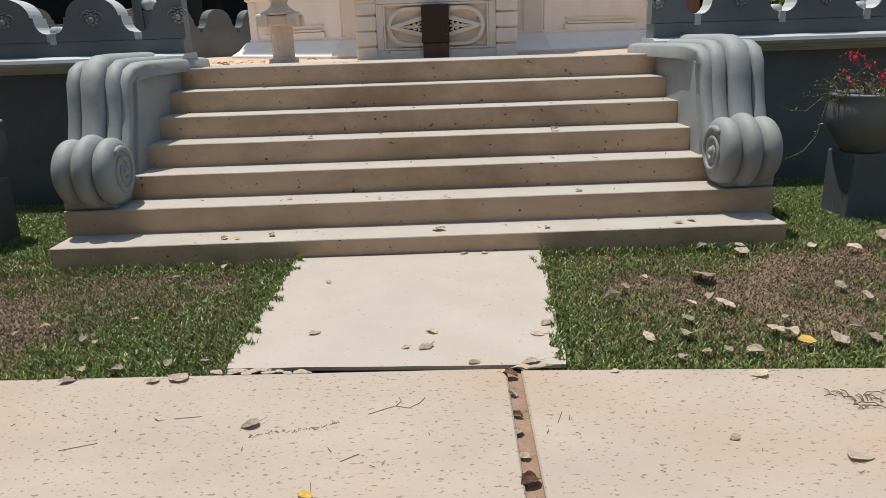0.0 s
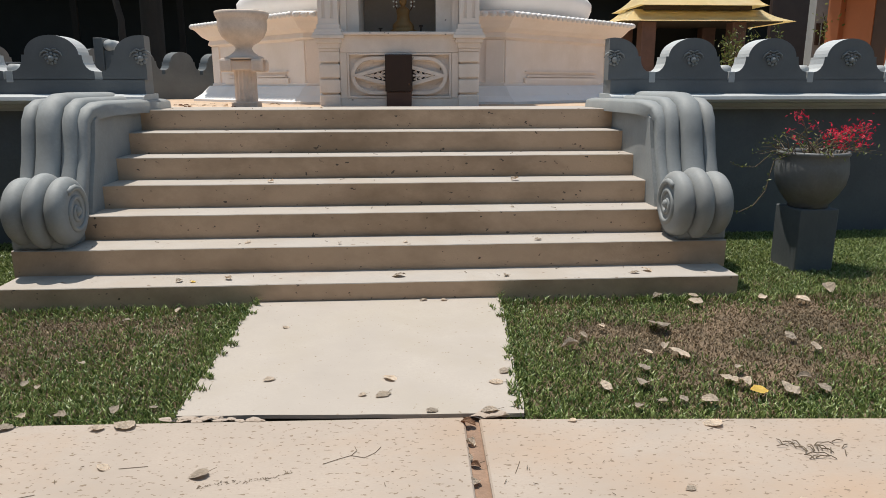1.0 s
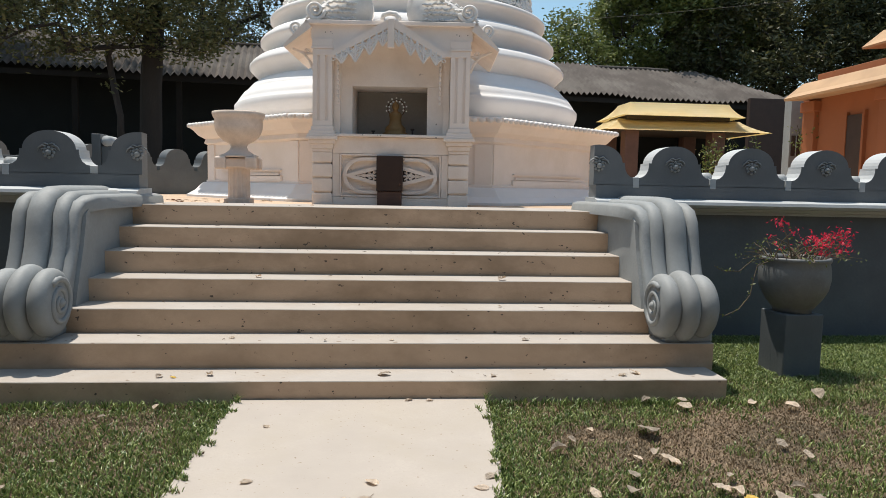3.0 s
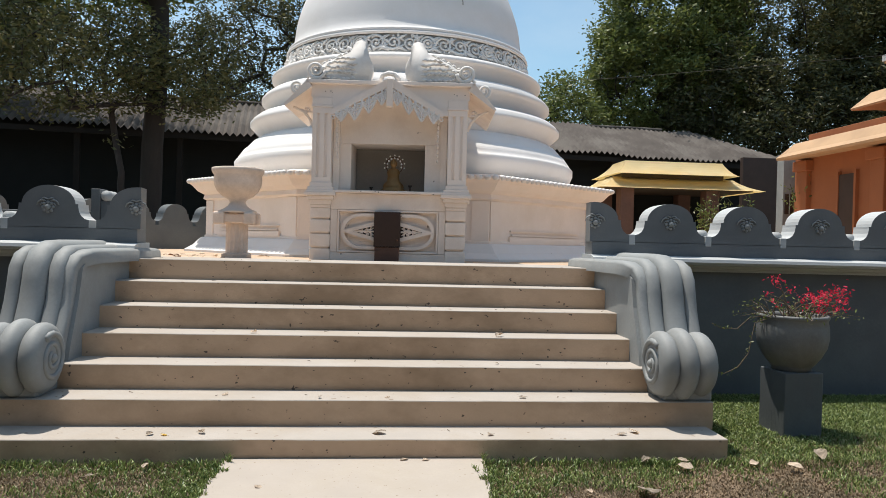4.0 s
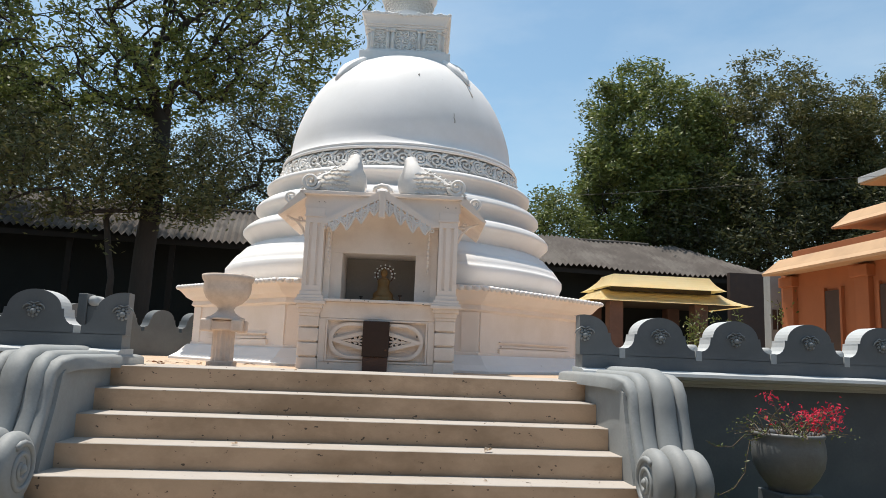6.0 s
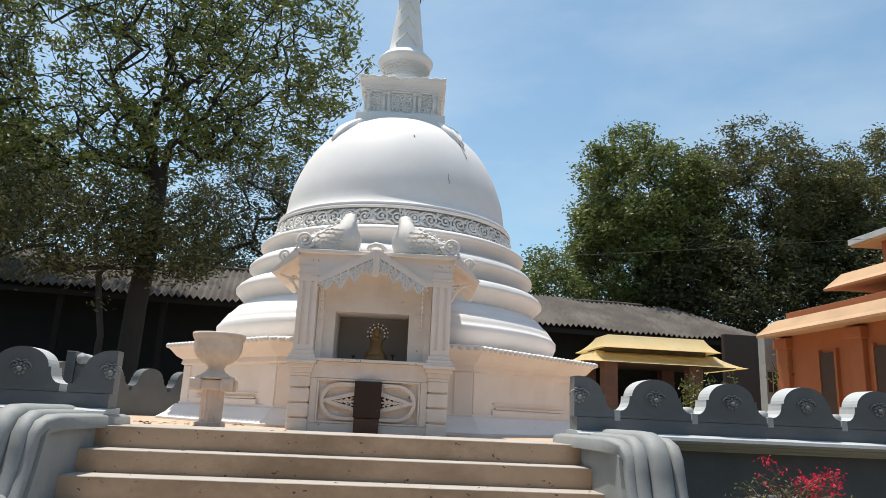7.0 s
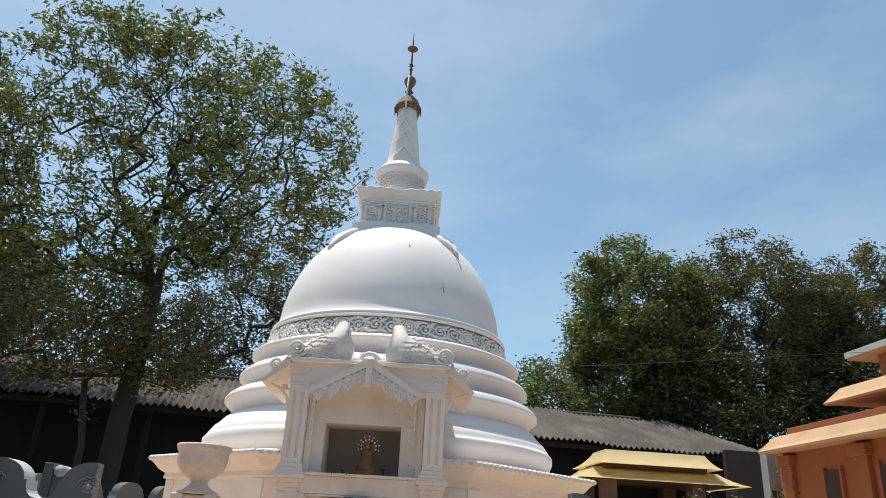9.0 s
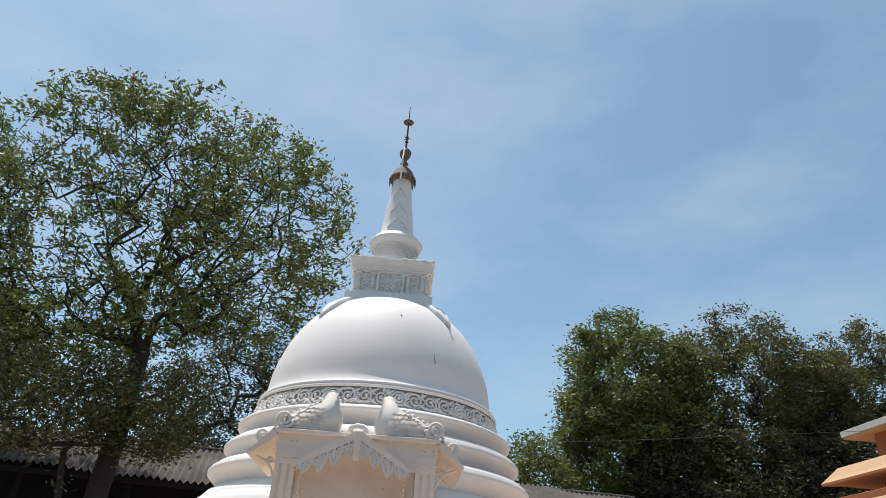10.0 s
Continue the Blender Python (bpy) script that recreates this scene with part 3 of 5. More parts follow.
    for ob in root.children:
        if ob.name.startswith("terrace_ring"):
            ob.data.polygons.foreach_set("use_smooth", [True] * len(ob.data.polygons))
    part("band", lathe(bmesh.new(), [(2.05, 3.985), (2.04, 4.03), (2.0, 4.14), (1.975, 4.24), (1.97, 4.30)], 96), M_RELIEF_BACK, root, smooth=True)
    part("dome", lathe(bmesh.new(), [(2.0, 4.285), (2.02, 4.30), (2.02, 4.325), (1.985, 4.335), (1.985, 4.345), (2.0, 4.36), (1.995, 4.385), (1.955, 4.395), (1.94, 4.42), (1.92, 4.46), (1.90, 4.52), (1.885, 4.62), (1.868, 4.76), (1.84, 4.90), (1.79, 5.07), (1.725, 5.25),
                                   (1.645, 5.43), (1.55, 5.60), (1.435, 5.765), (1.30, 5.91), (1.14, 6.05), (0.95, 6.175), (0.72, 6.265), (0.45, 6.31), (0.0, 6.33)], 112), M_WHITE, root, smooth=True)
    # scrolled relief round the band
    bm = bmesh.new()
    count = 52

    def on_band(a, z, lift):
        f = (z - 4.03) / (4.30 - 4.03)
        r = 2.04 - 0.07 * min(1, max(0, f)) ** 0.7 + lift
        return (r * math.sin(a), -r * math.cos(a), z)
    for i in range(count):
        a = 2 * math.pi * (i + 0.5) / count
        mid = 4.148
        if i % 4 == 1:
            for rr, lift in ((0.10, 0.018), (0.055, 0.03)):
                tube(bm, [on_band(a + rr * math.cos(q) / 2.0, mid + rr * math.sin(q), lift) for q in [2 * math.pi * j / 14 for j in range(15)]], 0.019, 5)
            ball(bm, on_band(a, mid, 0.03), 0.03, (1, 1, 1), 7, 5)
        else:
            flip = 1 if i % 2 else -1
            pts = spiral(0, 0, 0.118, 0.022, 1.6, 1.2 + i * 0.9, 20, flip)
            tube(bm, [on_band(a + x / 2.0, mid + z, 0.018) for x, z in pts], 0.02, 5, 0.7)
            ball(bm, on_band(a + pts[-1][0] / 2.0, mid + pts[-1][1], 0.022), 0.027, (1, 1, 1), 6, 5)
        for j in range(5):
            q = a + 0.06 * math.sin(i * 7.1 + j * 2.3)
            ball(bm, on_band(q, mid + 0.11 * math.sin(i * 3.7 + j * 1.9), 0.012), 0.02 + 0.008 * math.sin(i + j * 2.0), (1, 1, 1.3), 6, 4)
        for s in (-1, 1):
            b0 = a + math.pi / count
            tube(bm, [on_band(b0 - 0.04, mid + s * 0.035, 0.01), on_band(b0, mid + s * 0.085, 0.022), on_band(b0 + 0.035, mid + s * 0.125, 0.013)], [0.016, 0.024, 0.01], 5)
            tube(bm, [on_band(b0 + 0.025, mid + s * 0.015, 0.012), on_band(b0 - 0.01, mid + s * 0.065, 0.018), on_band(b0 - 0.04, mid + s * 0.12, 0.01)], [0.011, 0.018, 0.008], 5)
    part("scroll_relief", bm, M_RELIEF, root, "carved foliage scrolls in white plaster", smooth=True)
    for deg, z0, z1, r0, r1, rad in ((27.6, 4.83, 5.0, 1.858, 1.812, 0.008), (43.5, 5.42, 5.75, 1.652, 1.45, 0.011), (10.5, 5.62, 5.66, 1.535, 1.51, 0.012)):
        w = radians(deg)
        pts = [((r0 + (r1 - r0) * f + 0.004) * math.sin(w + 0.004 * math.sin(f * 9)), -(r0 + (r1 - r0) * f + 0.004) * math.cos(w + 0.004 * math.sin(f * 9)), z0 + (z1 - z0) * f) for f in (0, 0.25, 0.5, 0.75, 1)]
        part("crack", tube(bmesh.new(), pts, rad, 5, 0.5), M_NICHE, root, "dark weathered crack in the paint")
    # leaf reliefs that hang from the corners of the square block
    for i, a in enumerate((45, 135, 225, 315)):
        bm = bmesh.new()
        prof = [(0.86, 6.215), (1.0, 6.15), (1.14, 6.05), (1.26, 5.95), (1.35, 5.86), (1.43, 5.77), (1.51, 5.655)]
        wid = [0.04, 0.10, 0.14, 0.15, 0.12, 0.06, 0.015]
        for s in (-1, 0, 1):
            pts, rs = [], []
            for (r, z), w in zip(prof, wid):
                q = radians(a) + s * w * 0.62 / r
                pts.append(((r + 0.014) * math.sin(q), -(r + 0.014) * math.cos(q), z + 0.012))
                rs.append(0.012 + w * 0.36)
            tube(bm, pts, rs, 6)
        part("leaf_relief", bm, M_WHITE, root, smooth=True)
    # square block under the spire
    har = part("square_block", one_box(-0.61, 0.61, -0.61, 0.61, 6.32, 6.80), M_WHITE, root)
    part("block_base", one_box(-0.765, 0.765, -0.765, 0.765, 6.05, 6.335, bevel=0.012), M_WHITE, root)
    part("block_step", one_box(-0.67, 0.67, -0.67, 0.67, 6.33, 6.405, bevel=0.01), M_WHITE, root)
    bm = bmesh.new()
    for z0, z1, h in ((6.775, 6.81, 0.65), (6.81, 6.845, 0.668), (6.985, 7.025, 0.75)):
        box(bm, -h, h, -h, h, z0, z1, bevel=0.008)
    flare = [[bm.verts.new((sx * h, sy * h, z)) for sx, sy in ((-1, -1), (1, -1), (1, 1), (-1, 1))] for h, z in ((0.668, 6.84), (0.685, 6.88), (0.715, 6.95), (0.74, 6.99))]
    for lo, hi in zip(flare, flare[1:]):
        for k in range(4):
            bm.faces.new((lo[k], lo[(k + 1) % 4], hi[(k + 1) % 4], hi[k]))
    for ax in range(4):
        turn = Matrix.Rotation(ax * math.pi / 2, 4, "Z")
        for j in range(31):
            x = -0.73 + j * 1.46 / 30
            ball(bm, turn @ Vector((x, -0.735, 7.022 + 0.012 * math.sin(j * 1.7) - 0.035 * math.exp(-(x / 0.12) ** 2))), 0.034, (1, 0.8, 0.7), 6, 5)
        for j in range(13):
            box(bm, -0.615 + j * 0.1, -0.56 + j * 0.1, -0.70, -0.66, 6.848, 6.878, m=turn)
    part("block_cornice", bm, M_WHITE, root)
    bm = bmesh.new()
    for ax in range(4):
        turn = Matrix.Rotation(ax * math.pi / 2, 4, "Z")
        for sx in (-0.565, -0.31, -0.225, 0.225, 0.31, 0.565):
            tube(bm, [turn @ Vector((sx, -0.63, 6.40)), turn @ Vector((sx, -0.63, 6.78))], 0.03, 8)
            box(bm, sx - 0.042, sx + 0.042, -0.67, -0.59, 6.73, 6.77, m=turn)
            box(bm, sx - 0.04, sx + 0.04, -0.665, -0.59, 6.40, 6.43, m=turn)
        for cx, w in ((-0.44, 0.09), (0.0, 0.17), (0.44, 0.09)):
            for row in range(3):
                for col in (-1, 0, 1):
                    pts = spiral(cx + col * w * 0.75, 6.47 + row * 0.115, 0.06, 0.012, 1.3, row + col * 2.0, 12, 1 if (row + col) % 2 else -1)
                    tube(bm, [turn @ Vector((x, -0.619, z)) for x, z in pts], 0.019, 5)
    part("block_relief", bm, M_RELIEF, har, smooth=True)
    part("cup", lathe(bmesh.new(), [(0.42, 7.0), (0.42, 7.06), (0.385, 7.10), (0.37, 7.30), (0.40, 7.45), (0.455, 7.56), (0.495, 7.62), (0.508, 7.66), (0.503, 7.69), (0.47, 7.71), (0.46, 7.735), (0.435, 7.75),
                                    (0.425, 7.78), (0.39, 7.79), (0.36, 7.80), (0.33, 7.81)], 56), M_WHITE, root, "flaring white plaster cup", smooth=True)
    bm = bmesh.new()
    for i in range(29):
        a = radians(-154 + i * 11)
        for row in range(5):
            z = 7.28 + row * 0.052
            r = (0.372, 0.382, 0.394, 0.412, 0.436)[row]
            for sgn in (-1, 1):
                w = 0.06 * sgn
                o = a + 0.096 * ((row + (sgn > 0)) % 2)
                tube(bm, [(r * math.sin(o - w), -r * math.cos(o - w), z), ((r + 0.018) * math.sin(o + w), -(r + 0.018) * math.cos(o + w), z + 0.045)], 0.011, 4)
    part("cup_relief", bm, M_RELIEF, root, smooth=True)
    part("spire", lathe(bmesh.new(), [(0.345, 7.79), (0.345, 7.82), (0.33, 7.84), (0.30, 8.08), (0.25, 8.50), (0.205, 8.90), (0.178, 9.14)], 40), M_WHITE, root, smooth=True)
    bm = bmesh.new()
    for t0, turn in ((7.92, 1), (8.26, 1), (8.62, 1)):
        for s in (-1, 1):
            pts = []
            for j in range(7):
                f = j / 6
                z = t0 + 0.24 * (1 - f)
                r = 0.33 - 0.118 * (z - 7.85) + 0.006
                a = s * 0.62 * f
                pts.append((r * math.sin(a), -r * math.cos(a), z))
            tube(bm, pts, 0.016, 5, 0.6)
    part("spire_relief", bm, M_RELIEF, root, smooth=True)
    crown = part("crown", lathe(bmesh.new(), [(0.175, 9.11), (0.21, 9.12), (0.255, 9.15), (0.262, 9.21), (0.235, 9.24), (0.20, 9.35), (0.12, 9.45), (0.06, 9.50), (0.05, 9.55), (0.085, 9.58), (0.05, 9.63), (0.04, 9.67), (0.075, 9.72),
                                          (0.11, 9.79), (0.122, 9.86), (0.095, 9.92), (0.04, 9.95), (0.022, 9.97)], 28), M_CROWN, root, "weathered brown metal crown", smooth=True)
    for i in range(14):
        a = 2 * math.pi * i / 14
        part("fringe_point", tube(bmesh.new(), [(0.258 * math.sin(a), -0.258 * math.cos(a), 9.17), (0.262 * math.sin(a), -0.262 * math.cos(a), 9.05)], [0.022, 0.004], 5), M_RUST, crown)
    bm = tube(bmesh.new(), [(0, 0, 9.94), (0, 0, 10.60), (0, 0, 11.07)], [0.022, 0.016, 0.006], 8)
    for zz in (10.14, 10.25):
        ball(bm, (0, 0, zz), 0.04, (1, 1, 0.6), 8, 6)
    for q in range(5):
        w = 1.3 * q
        tube(bm, [(0, 0, 10.20), (0.08 * math.cos(w), 0.08 * math.sin(w), 10.24 + 0.02 * (q % 2))], [0.012, 0.004], 5)
    part("finial_rod", bm, M_RUST, root, "thin rusted finial rod")
    part("finial_ring", lathe(bmesh.new(), [(0.0, 10.625), (0.06, 10.62), (0.105, 10.64), (0.11, 10.655), (0.09, 10.665), (0.0, 10.67)], 24), M_CROWN, root, "small flat rusted metal disc", smooth=True)
    bm = tube(bmesh.new(), [(-0.03, -0.28, 9.05), (-0.03, -0.25, 9.55), (-0.02, -0.13, 9.90)], 0.018, 6)
    part("crown_pipe", bm, M_WHITE, root)
    return root


def bird_outline():
    """A resting goose in profile: tail to the left, head to the right."""
    pts = [(-0.53, 0.0), (-0.54, 0.05), (-0.47, 0.13), (-0.36, 0.215), (-0.24, 0.275), (-0.13, 0.30), (-0.075, 0.33), (-0.06, 0.39), (-0.045, 0.445), (0.0, 0.485),
           (0.06, 0.485), (0.105, 0.45), (0.115, 0.41), (0.095, 0.37), (0.12, 0.31), (0.165, 0.22), (0.175, 0.12), (0.15, 0.03), (0.13, 0.0)]
    return pts


def portico():
    """The altar porch on the shrine's front. Local x runs along its face, -y towards the stairs."""
    root = thing("altar_porch", "white plaster altar porch with fluted pilasters and a gabled hood", "porch", m=SHRINE)
    G = -4.0
    # masonry core behind the front
    part("core", one_box(-0.80, 0.80, G + 0.09, -2.9, Z_T - 0.05, 1.915), M_BOUNCEWHITE, root)
    for x0, x1 in ((-0.86, -0.457), (0.402, 0.86)):
        part("upper_core", one_box(x0, x1, G + 0.20, -2.7, 1.92, 2.462), M_CREAM, root)
    part("lintel", one_box(-0.86, 0.86, G + 0.20, -2.7, 2.464, 2.96), M_CREAM, root)
    part("niche_wall", one_box(-0.455, 0.40, -3.30, -2.7, 1.92, 2.462), M_CREAM, root)
    part("niche_back", one_box(-0.453, 0.398, -3.31, -3.296, 1.925, 2.460), M_NICHE, root, "dim grey-brown niche plaster")
    # pilasters: rusticated blocks below, fluted shafts above
    for s in (-1, 1):
        xo, xi = s * 0.885, s * 0.655
        lo, hi = sorted((xo, xi))
        pil = part("pilaster_core", one_box(lo + 0.02, hi - 0.02, G + 0.03, G + 0.32, Z_T - 0.02, 3.0), M_BOUNCEWHITE, root)
        for z0, z1 in ((Z_T - 0.03, 1.235), (1.255, 1.40), (1.42, 1.565), (1.585, 1.70)):
            part("block", one_box(lo, hi, G - 0.005, G + 0.30, z0, z1, bevel=0.01), M_CREAM, pil)
        bm = bmesh.new()
        for z0, z1, e in ((1.70, 1.735, 0.0), (1.735, 1.79, 0.012), (1.79, 1.835, 0.035), (1.835, 1.875, 0.06)):
            box(bm, lo - e, hi + e, G - 0.01 - e, G + 0.30, z0, z1, bevel=0.006)
        part("capital", bm, M_CREAM, pil)
        bm = bmesh.new()
        for z0, z1, e in ((1.875, 1.90, 0.045), (1.90, 1.935, 0.03), (1.935, 1.985, 0.01)):
            box(bm, lo - e, hi + e, G - 0.01 - e, G + 0.28, z0, z1, bevel=0.004)
        part("shaft_base", bm, M_BOUNCEWHITE, pil)
        bm = bmesh.new()
        box(bm, lo + 0.005, hi - 0.005, G + 0.02, G + 0.26, 1.985, 2.84)
        w = hi - lo
        for a, b in ((0.005, 0.055), (0.085, w - 0.085), (w - 0.055, w - 0.005)):
            box(bm, lo + a, lo + b, G, G + 0.03, 1.99, 2.83, bevel=0.004)
        for z0, z1 in ((1.985, 2.05), (2.77, 2.84)):
            box(bm, lo + 0.005, hi - 0.005, G - 0.002, G + 0.03, z0, z1, bevel=0.004)
        part("shaft", bm, M_BOUNCEWHITE, pil, "white fluted shaft")
        bm = bmesh.new()
        box(bm, lo - 0.008, hi + 0.008, G - 0.012, G + 0.28, 2.84, 2.865, bevel=0.004)
        box(bm, lo, hi, G - 0.004, G + 0.28, 2.865, 2.95, bevel=0.004)
        part("shaft_cap", bm, M_BOUNCEWHITE, pil)
    # lower front between the pilasters
    front = part("lower_front", one_box(-0.655, 0.655, G + 0.08, G + 0.12, Z_T - 0.03, 1.9), M_CREAM, root)
    for x0, x1, z0, z1 in ((-0.655, 0.655, 1.688, 1.873), (-0.655, 0.655, Z_T - 0.03, 1.197), (-0.655, -0.578, 1.199, 1.686), (0.578, 0.655, 1.199, 1.686)):
        part("rail", one_box(x0, x1, G + 0.028, G + 0.085, z0, z1, bevel=0.005), M_CREAM, front)
    bm = bmesh.new()
    for x0, x1, z0, z1 in ((-0.565, 0.565, 1.665, 1.685), (-0.565, 0.565, 1.20, 1.22), (-0.575, -0.555, 1.20, 1.685), (0.555, 0.575, 1.20, 1.685)):
        box(bm, x0, x1, G + 0.02, G + 0.085, z0, z1, bevel=0.004)
    part("panel_frame", bm, M_CREAM, front)
    for s in (-1, 1):
        bm = bmesh.new()
        pts = []
        for j in range(21):
            a = math.pi / 2 + math.pi * j / 20
            pts.append((0.30 + 0.235 * -math.cos(a), 1.4425 + 0.205 * math.sin(a)))
        outer = [(0.14, 1.6475)] + [(x, z) for x, z in pts] + [(0.14, 1.2375)]
        inner = [(0.14, 1.275)] + [(0.30 + (x - 0.30) * 0.82, 1.4425 + (z - 1.4425) * 0.82) for x, z in pts[::-1]] + [(0.14, 1.61)]
        prism(bm, [(s * x, z) for x, z in outer + inner], G + 0.016, G + 0.085)
        tri_out = [(0.14, 1.555), (0.545, 1.4425), (0.14, 1.33)]
        tri_in = [(0.14, 1.375), (0.40, 1.4425), (0.14, 1.51)]
        prism(bm, [(s * x, z) for x, z in tri_out + tri_in], G + 0.012, G + 0.086)
        part("oval_moulding", bm, M_CREAM, front)
        bm = bmesh.new()
        for z in (1.40, 1.485):
            tube(bm, [(s * x, G + 0.03, zz) for x, zz in spiral(0.22, z, 0.045, 0.012, 1.2, 1.0, 12)], 0.011, 5)
        tube(bm, [(s * 0.15, G + 0.03, 1.4425), (s * 0.38, G + 0.03, 1.4425)], 0.012, 5)
        for q in (0.0, 0.06, 0.12):
            tube(bm, [(s * (0.16 + q), G + 0.03, 1.40 + q * 0.2), (s * (0.22 + q), G + 0.03, 1.4425)], 0.009, 5)
            tube(bm, [(s * (0.16 + q), G + 0.03, 1.485 - q * 0.2), (s * (0.22 + q), G + 0.03, 1.4425)], 0.009, 5)
        part("pierced_ornament", bm, M_CREAM, front)
        # dark plate stands for the shade behind the pierced ornament
        prism_bm = prism(bmesh.new(), [(s * x, z) for x, z in tri_in], G + 0.070, G + 0.079)
        part("dark_recess", prism_bm, M_BROWN, front)
    bm = bmesh.new()
    box(bm, -0.665, 0.665, G - 0.02, -3.1, 1.875, 1.905, bevel=0.006)
    part("altar_ledge", bm, M_CREAM, root)
    # inner jambs, lintel and side shafts beneath the hood
    for s in (-1, 1):
        lo, hi = sorted((s * 0.655, s * 0.585))
        part("jamb", one_box(lo, hi, G + 0.12, G + 0.3, 1.905, 2.95), M_CREAM, root)
    # entablature and roof slab with drooping side eaves
    bm = bmesh.new()
    box(bm, -0.90, 0.90, G + 0.01, -2.4, 2.95, 3.10)
    part("entablature", bm, M_BOUNCEWHITE, root)
    part("roof_slab", one_box(-0.96, 0.965, G - 0.05, -2.3, 3.10, 3.145, bevel=0.008), M_BOUNCEWHITE, root)
    for s in (-1, 1):
        bm = bmesh.new()
        prism(bm, [(s * 0.94, 3.142), (s * 1.20, 2.855), (s * 1.185, 2.835), (s * 0.885, 3.06)], G - 0.05, -2.6)
        part("side_eave", bm, M_CREAM, root)
        bm = bmesh.new()
        tube(bm, [(s * 0.885, G + 0.1, 2.62), (s * 0.93, G + 0.1, 2.72), (s * 1.0, G + 0.1, 2.80), (s * 1.12, G + 0.1, 2.85)], 0.016, 6)
        tube(bm, [(s * 0.885, G + 0.1, 2.80), (s * 0.97, G + 0.1, 2.80), (s * 1.03, G + 0.1, 2.82)], 0.013, 6)
        tube(bm, [(s * x, G + 0.1, z) for x, z in spiral(0.955, 2.815, 0.035, 0.01, 1.2, 0.5, 12)], 0.011, 5)
        part("eave_bracket", bm, M_CREAM, root)
        bm = bmesh.new()
        pts = spiral(s * 1.06, 3.06, 0.085, 0.015, 1.7, math.pi / 2 + s * 1.2, 30, s)
        tube(bm, [(x, G - 0.01, z) for x, z in pts], 0.022, 6, 0.6)
        part("scroll", bm, M_RELIEF, root, smooth=True)
        bm = bmesh.new()
        pts = spiral(s * 0.85, 3.255, 0.105, 0.015, 1.9, math.pi / 2 + s * 1.6, 36, s)
        tube(bm, [(x, G - 0.01, z) for x, z in pts], 0.024, 6, 0.6)
        tube(bm, [(s * 0.80, G - 0.01, 3.15), (s * 0.92, G - 0.01, 3.19), (s * 0.95, G - 0.01, 3.155)], 0.02, 6)
        part("scroll", bm, M_RELIEF, root, smooth=True)
    # gabled hood and its pierced valance
    hood_out = [(-0.655, 2.79), (-0.05, 3.145), (0.055, 3.145), (0.60, 2.79), (0.60, 2.745), (0.575, 2.745), (0.0, 3.075), (-0.63, 2.745), (-0.655, 2.745)]
    hood = part("hood", prism(bmesh.new(), hood_out, G - 0.10, G + 0.18), M_BOUNCEWHITE, root)
    for s in (-1, 1):
        xe = 0.598 if s > 0 else 0.653
        part("spandrel", prism(bmesh.new(), [(s * xe, 2.775), (s * 0.02, 3.11), (s * 0.02, 3.12), (s * 0.66, 3.12), (s * 0.66, 2.775)], G + 0.006, G + 0.17), M_BOUNCEWHITE, root)
    part("hood_finial", one_box(-0.04, 0.035, G - 0.125, G - 0.05, 2.84, 3.16, bevel=0.012), M_BOUNCEWHITE, hood)
    for s in (-1, 1):
        xe = 0.60 if s > 0 else 0.655
        for f, drop, w in ((0.14, 0.15, 0.07), (0.36, 0.17, 0.075), (0.60, 0.17, 0.075), (0.83, 0.11, 0.055)):
            x, z = s * xe * f, 3.06 - (3.06 - 2.72) * f
            slope = -s * (3.06 - 2.72) / xe
            bm = bmesh.new()
            tip = (x, G - 0.09, z - drop)
            for k in (-1.0, 0.0, 1.0):
                top = z + slope * k * w + 0.03
                tube(bm, [(x + k * w, G - 0.09, top), (x + k * w * 1.05, G - 0.09, z - drop * 0.25 + slope * k * w * 0.6), (x + k * w * 0.5, G - 0.09, z - drop * 0.6), tip], [0.013, 0.015, 0.015, 0.010], 5)
            for k in (-0.62, 0.0, 0.62):
                tube(bm, [(px, G - 0.092, pz) for px, pz in spiral(x + k * w, z - drop * 0.22 + slope * k * w, 0.030, 0.006, 1.2, 1.5 + k, 12, s)], 0.011, 5)
            tube(bm, [(x - w * 0.7, G - 0.092, z - drop * 0.40 - slope * w * 0.5), (x, G - 0.092, z - drop * 0.60), (x + w * 0.7, G - 0.092, z - drop * 0.40 + slope * w * 0.5)], 0.010, 5)
            part("fretwork", bm, M_WHITE, hood)
        bm = bmesh.new()
        for j in range(10):
            f = (j + 0.7) / 10
            x, z = s * xe * f, 3.055 - (3.055 - 2.73) * f
            tube(bm, [(x + 0.02 * math.cos(q), G - 0.09, z - 0.025 + 0.02 * math.sin(q)) for q in [math.pi * 2 * k / 8 for k in range(9)]], 0.007, 4)
        part("fretwork_border", bm, M_WHITE, hood)
    for xe in (-0.60, 0.545):
        bm = bmesh.new()
        for j in range(9):
            ball(bm, (xe, G + 0.02, 2.70 - j * 0.055), 0.022 - 0.001 * j, (0.8, 0.8, 1.5), 7, 5)
        part("bead_pendant", bm, M_CREAM, root, smooth=True)
    # pair of geese
    for s in (-1, 1):
        x0 = -0.385 if s < 0 else 0.33
        pts = [(x0 - s * x * 1.0 if s > 0 else x0 + x, 3.145 + z * 0.97) for x, z in bird_outline()]
        bm = prism(bmesh.new(), pts, G + 0.02, G + 0.17)
        bmesh.ops.bevel(bm, geom=list(bm.edges), offset=0.014, segments=2, affect="EDGES", clamp_overlap=True)
        back = 1 if s < 0 else -1
        feather = random.Random(5)
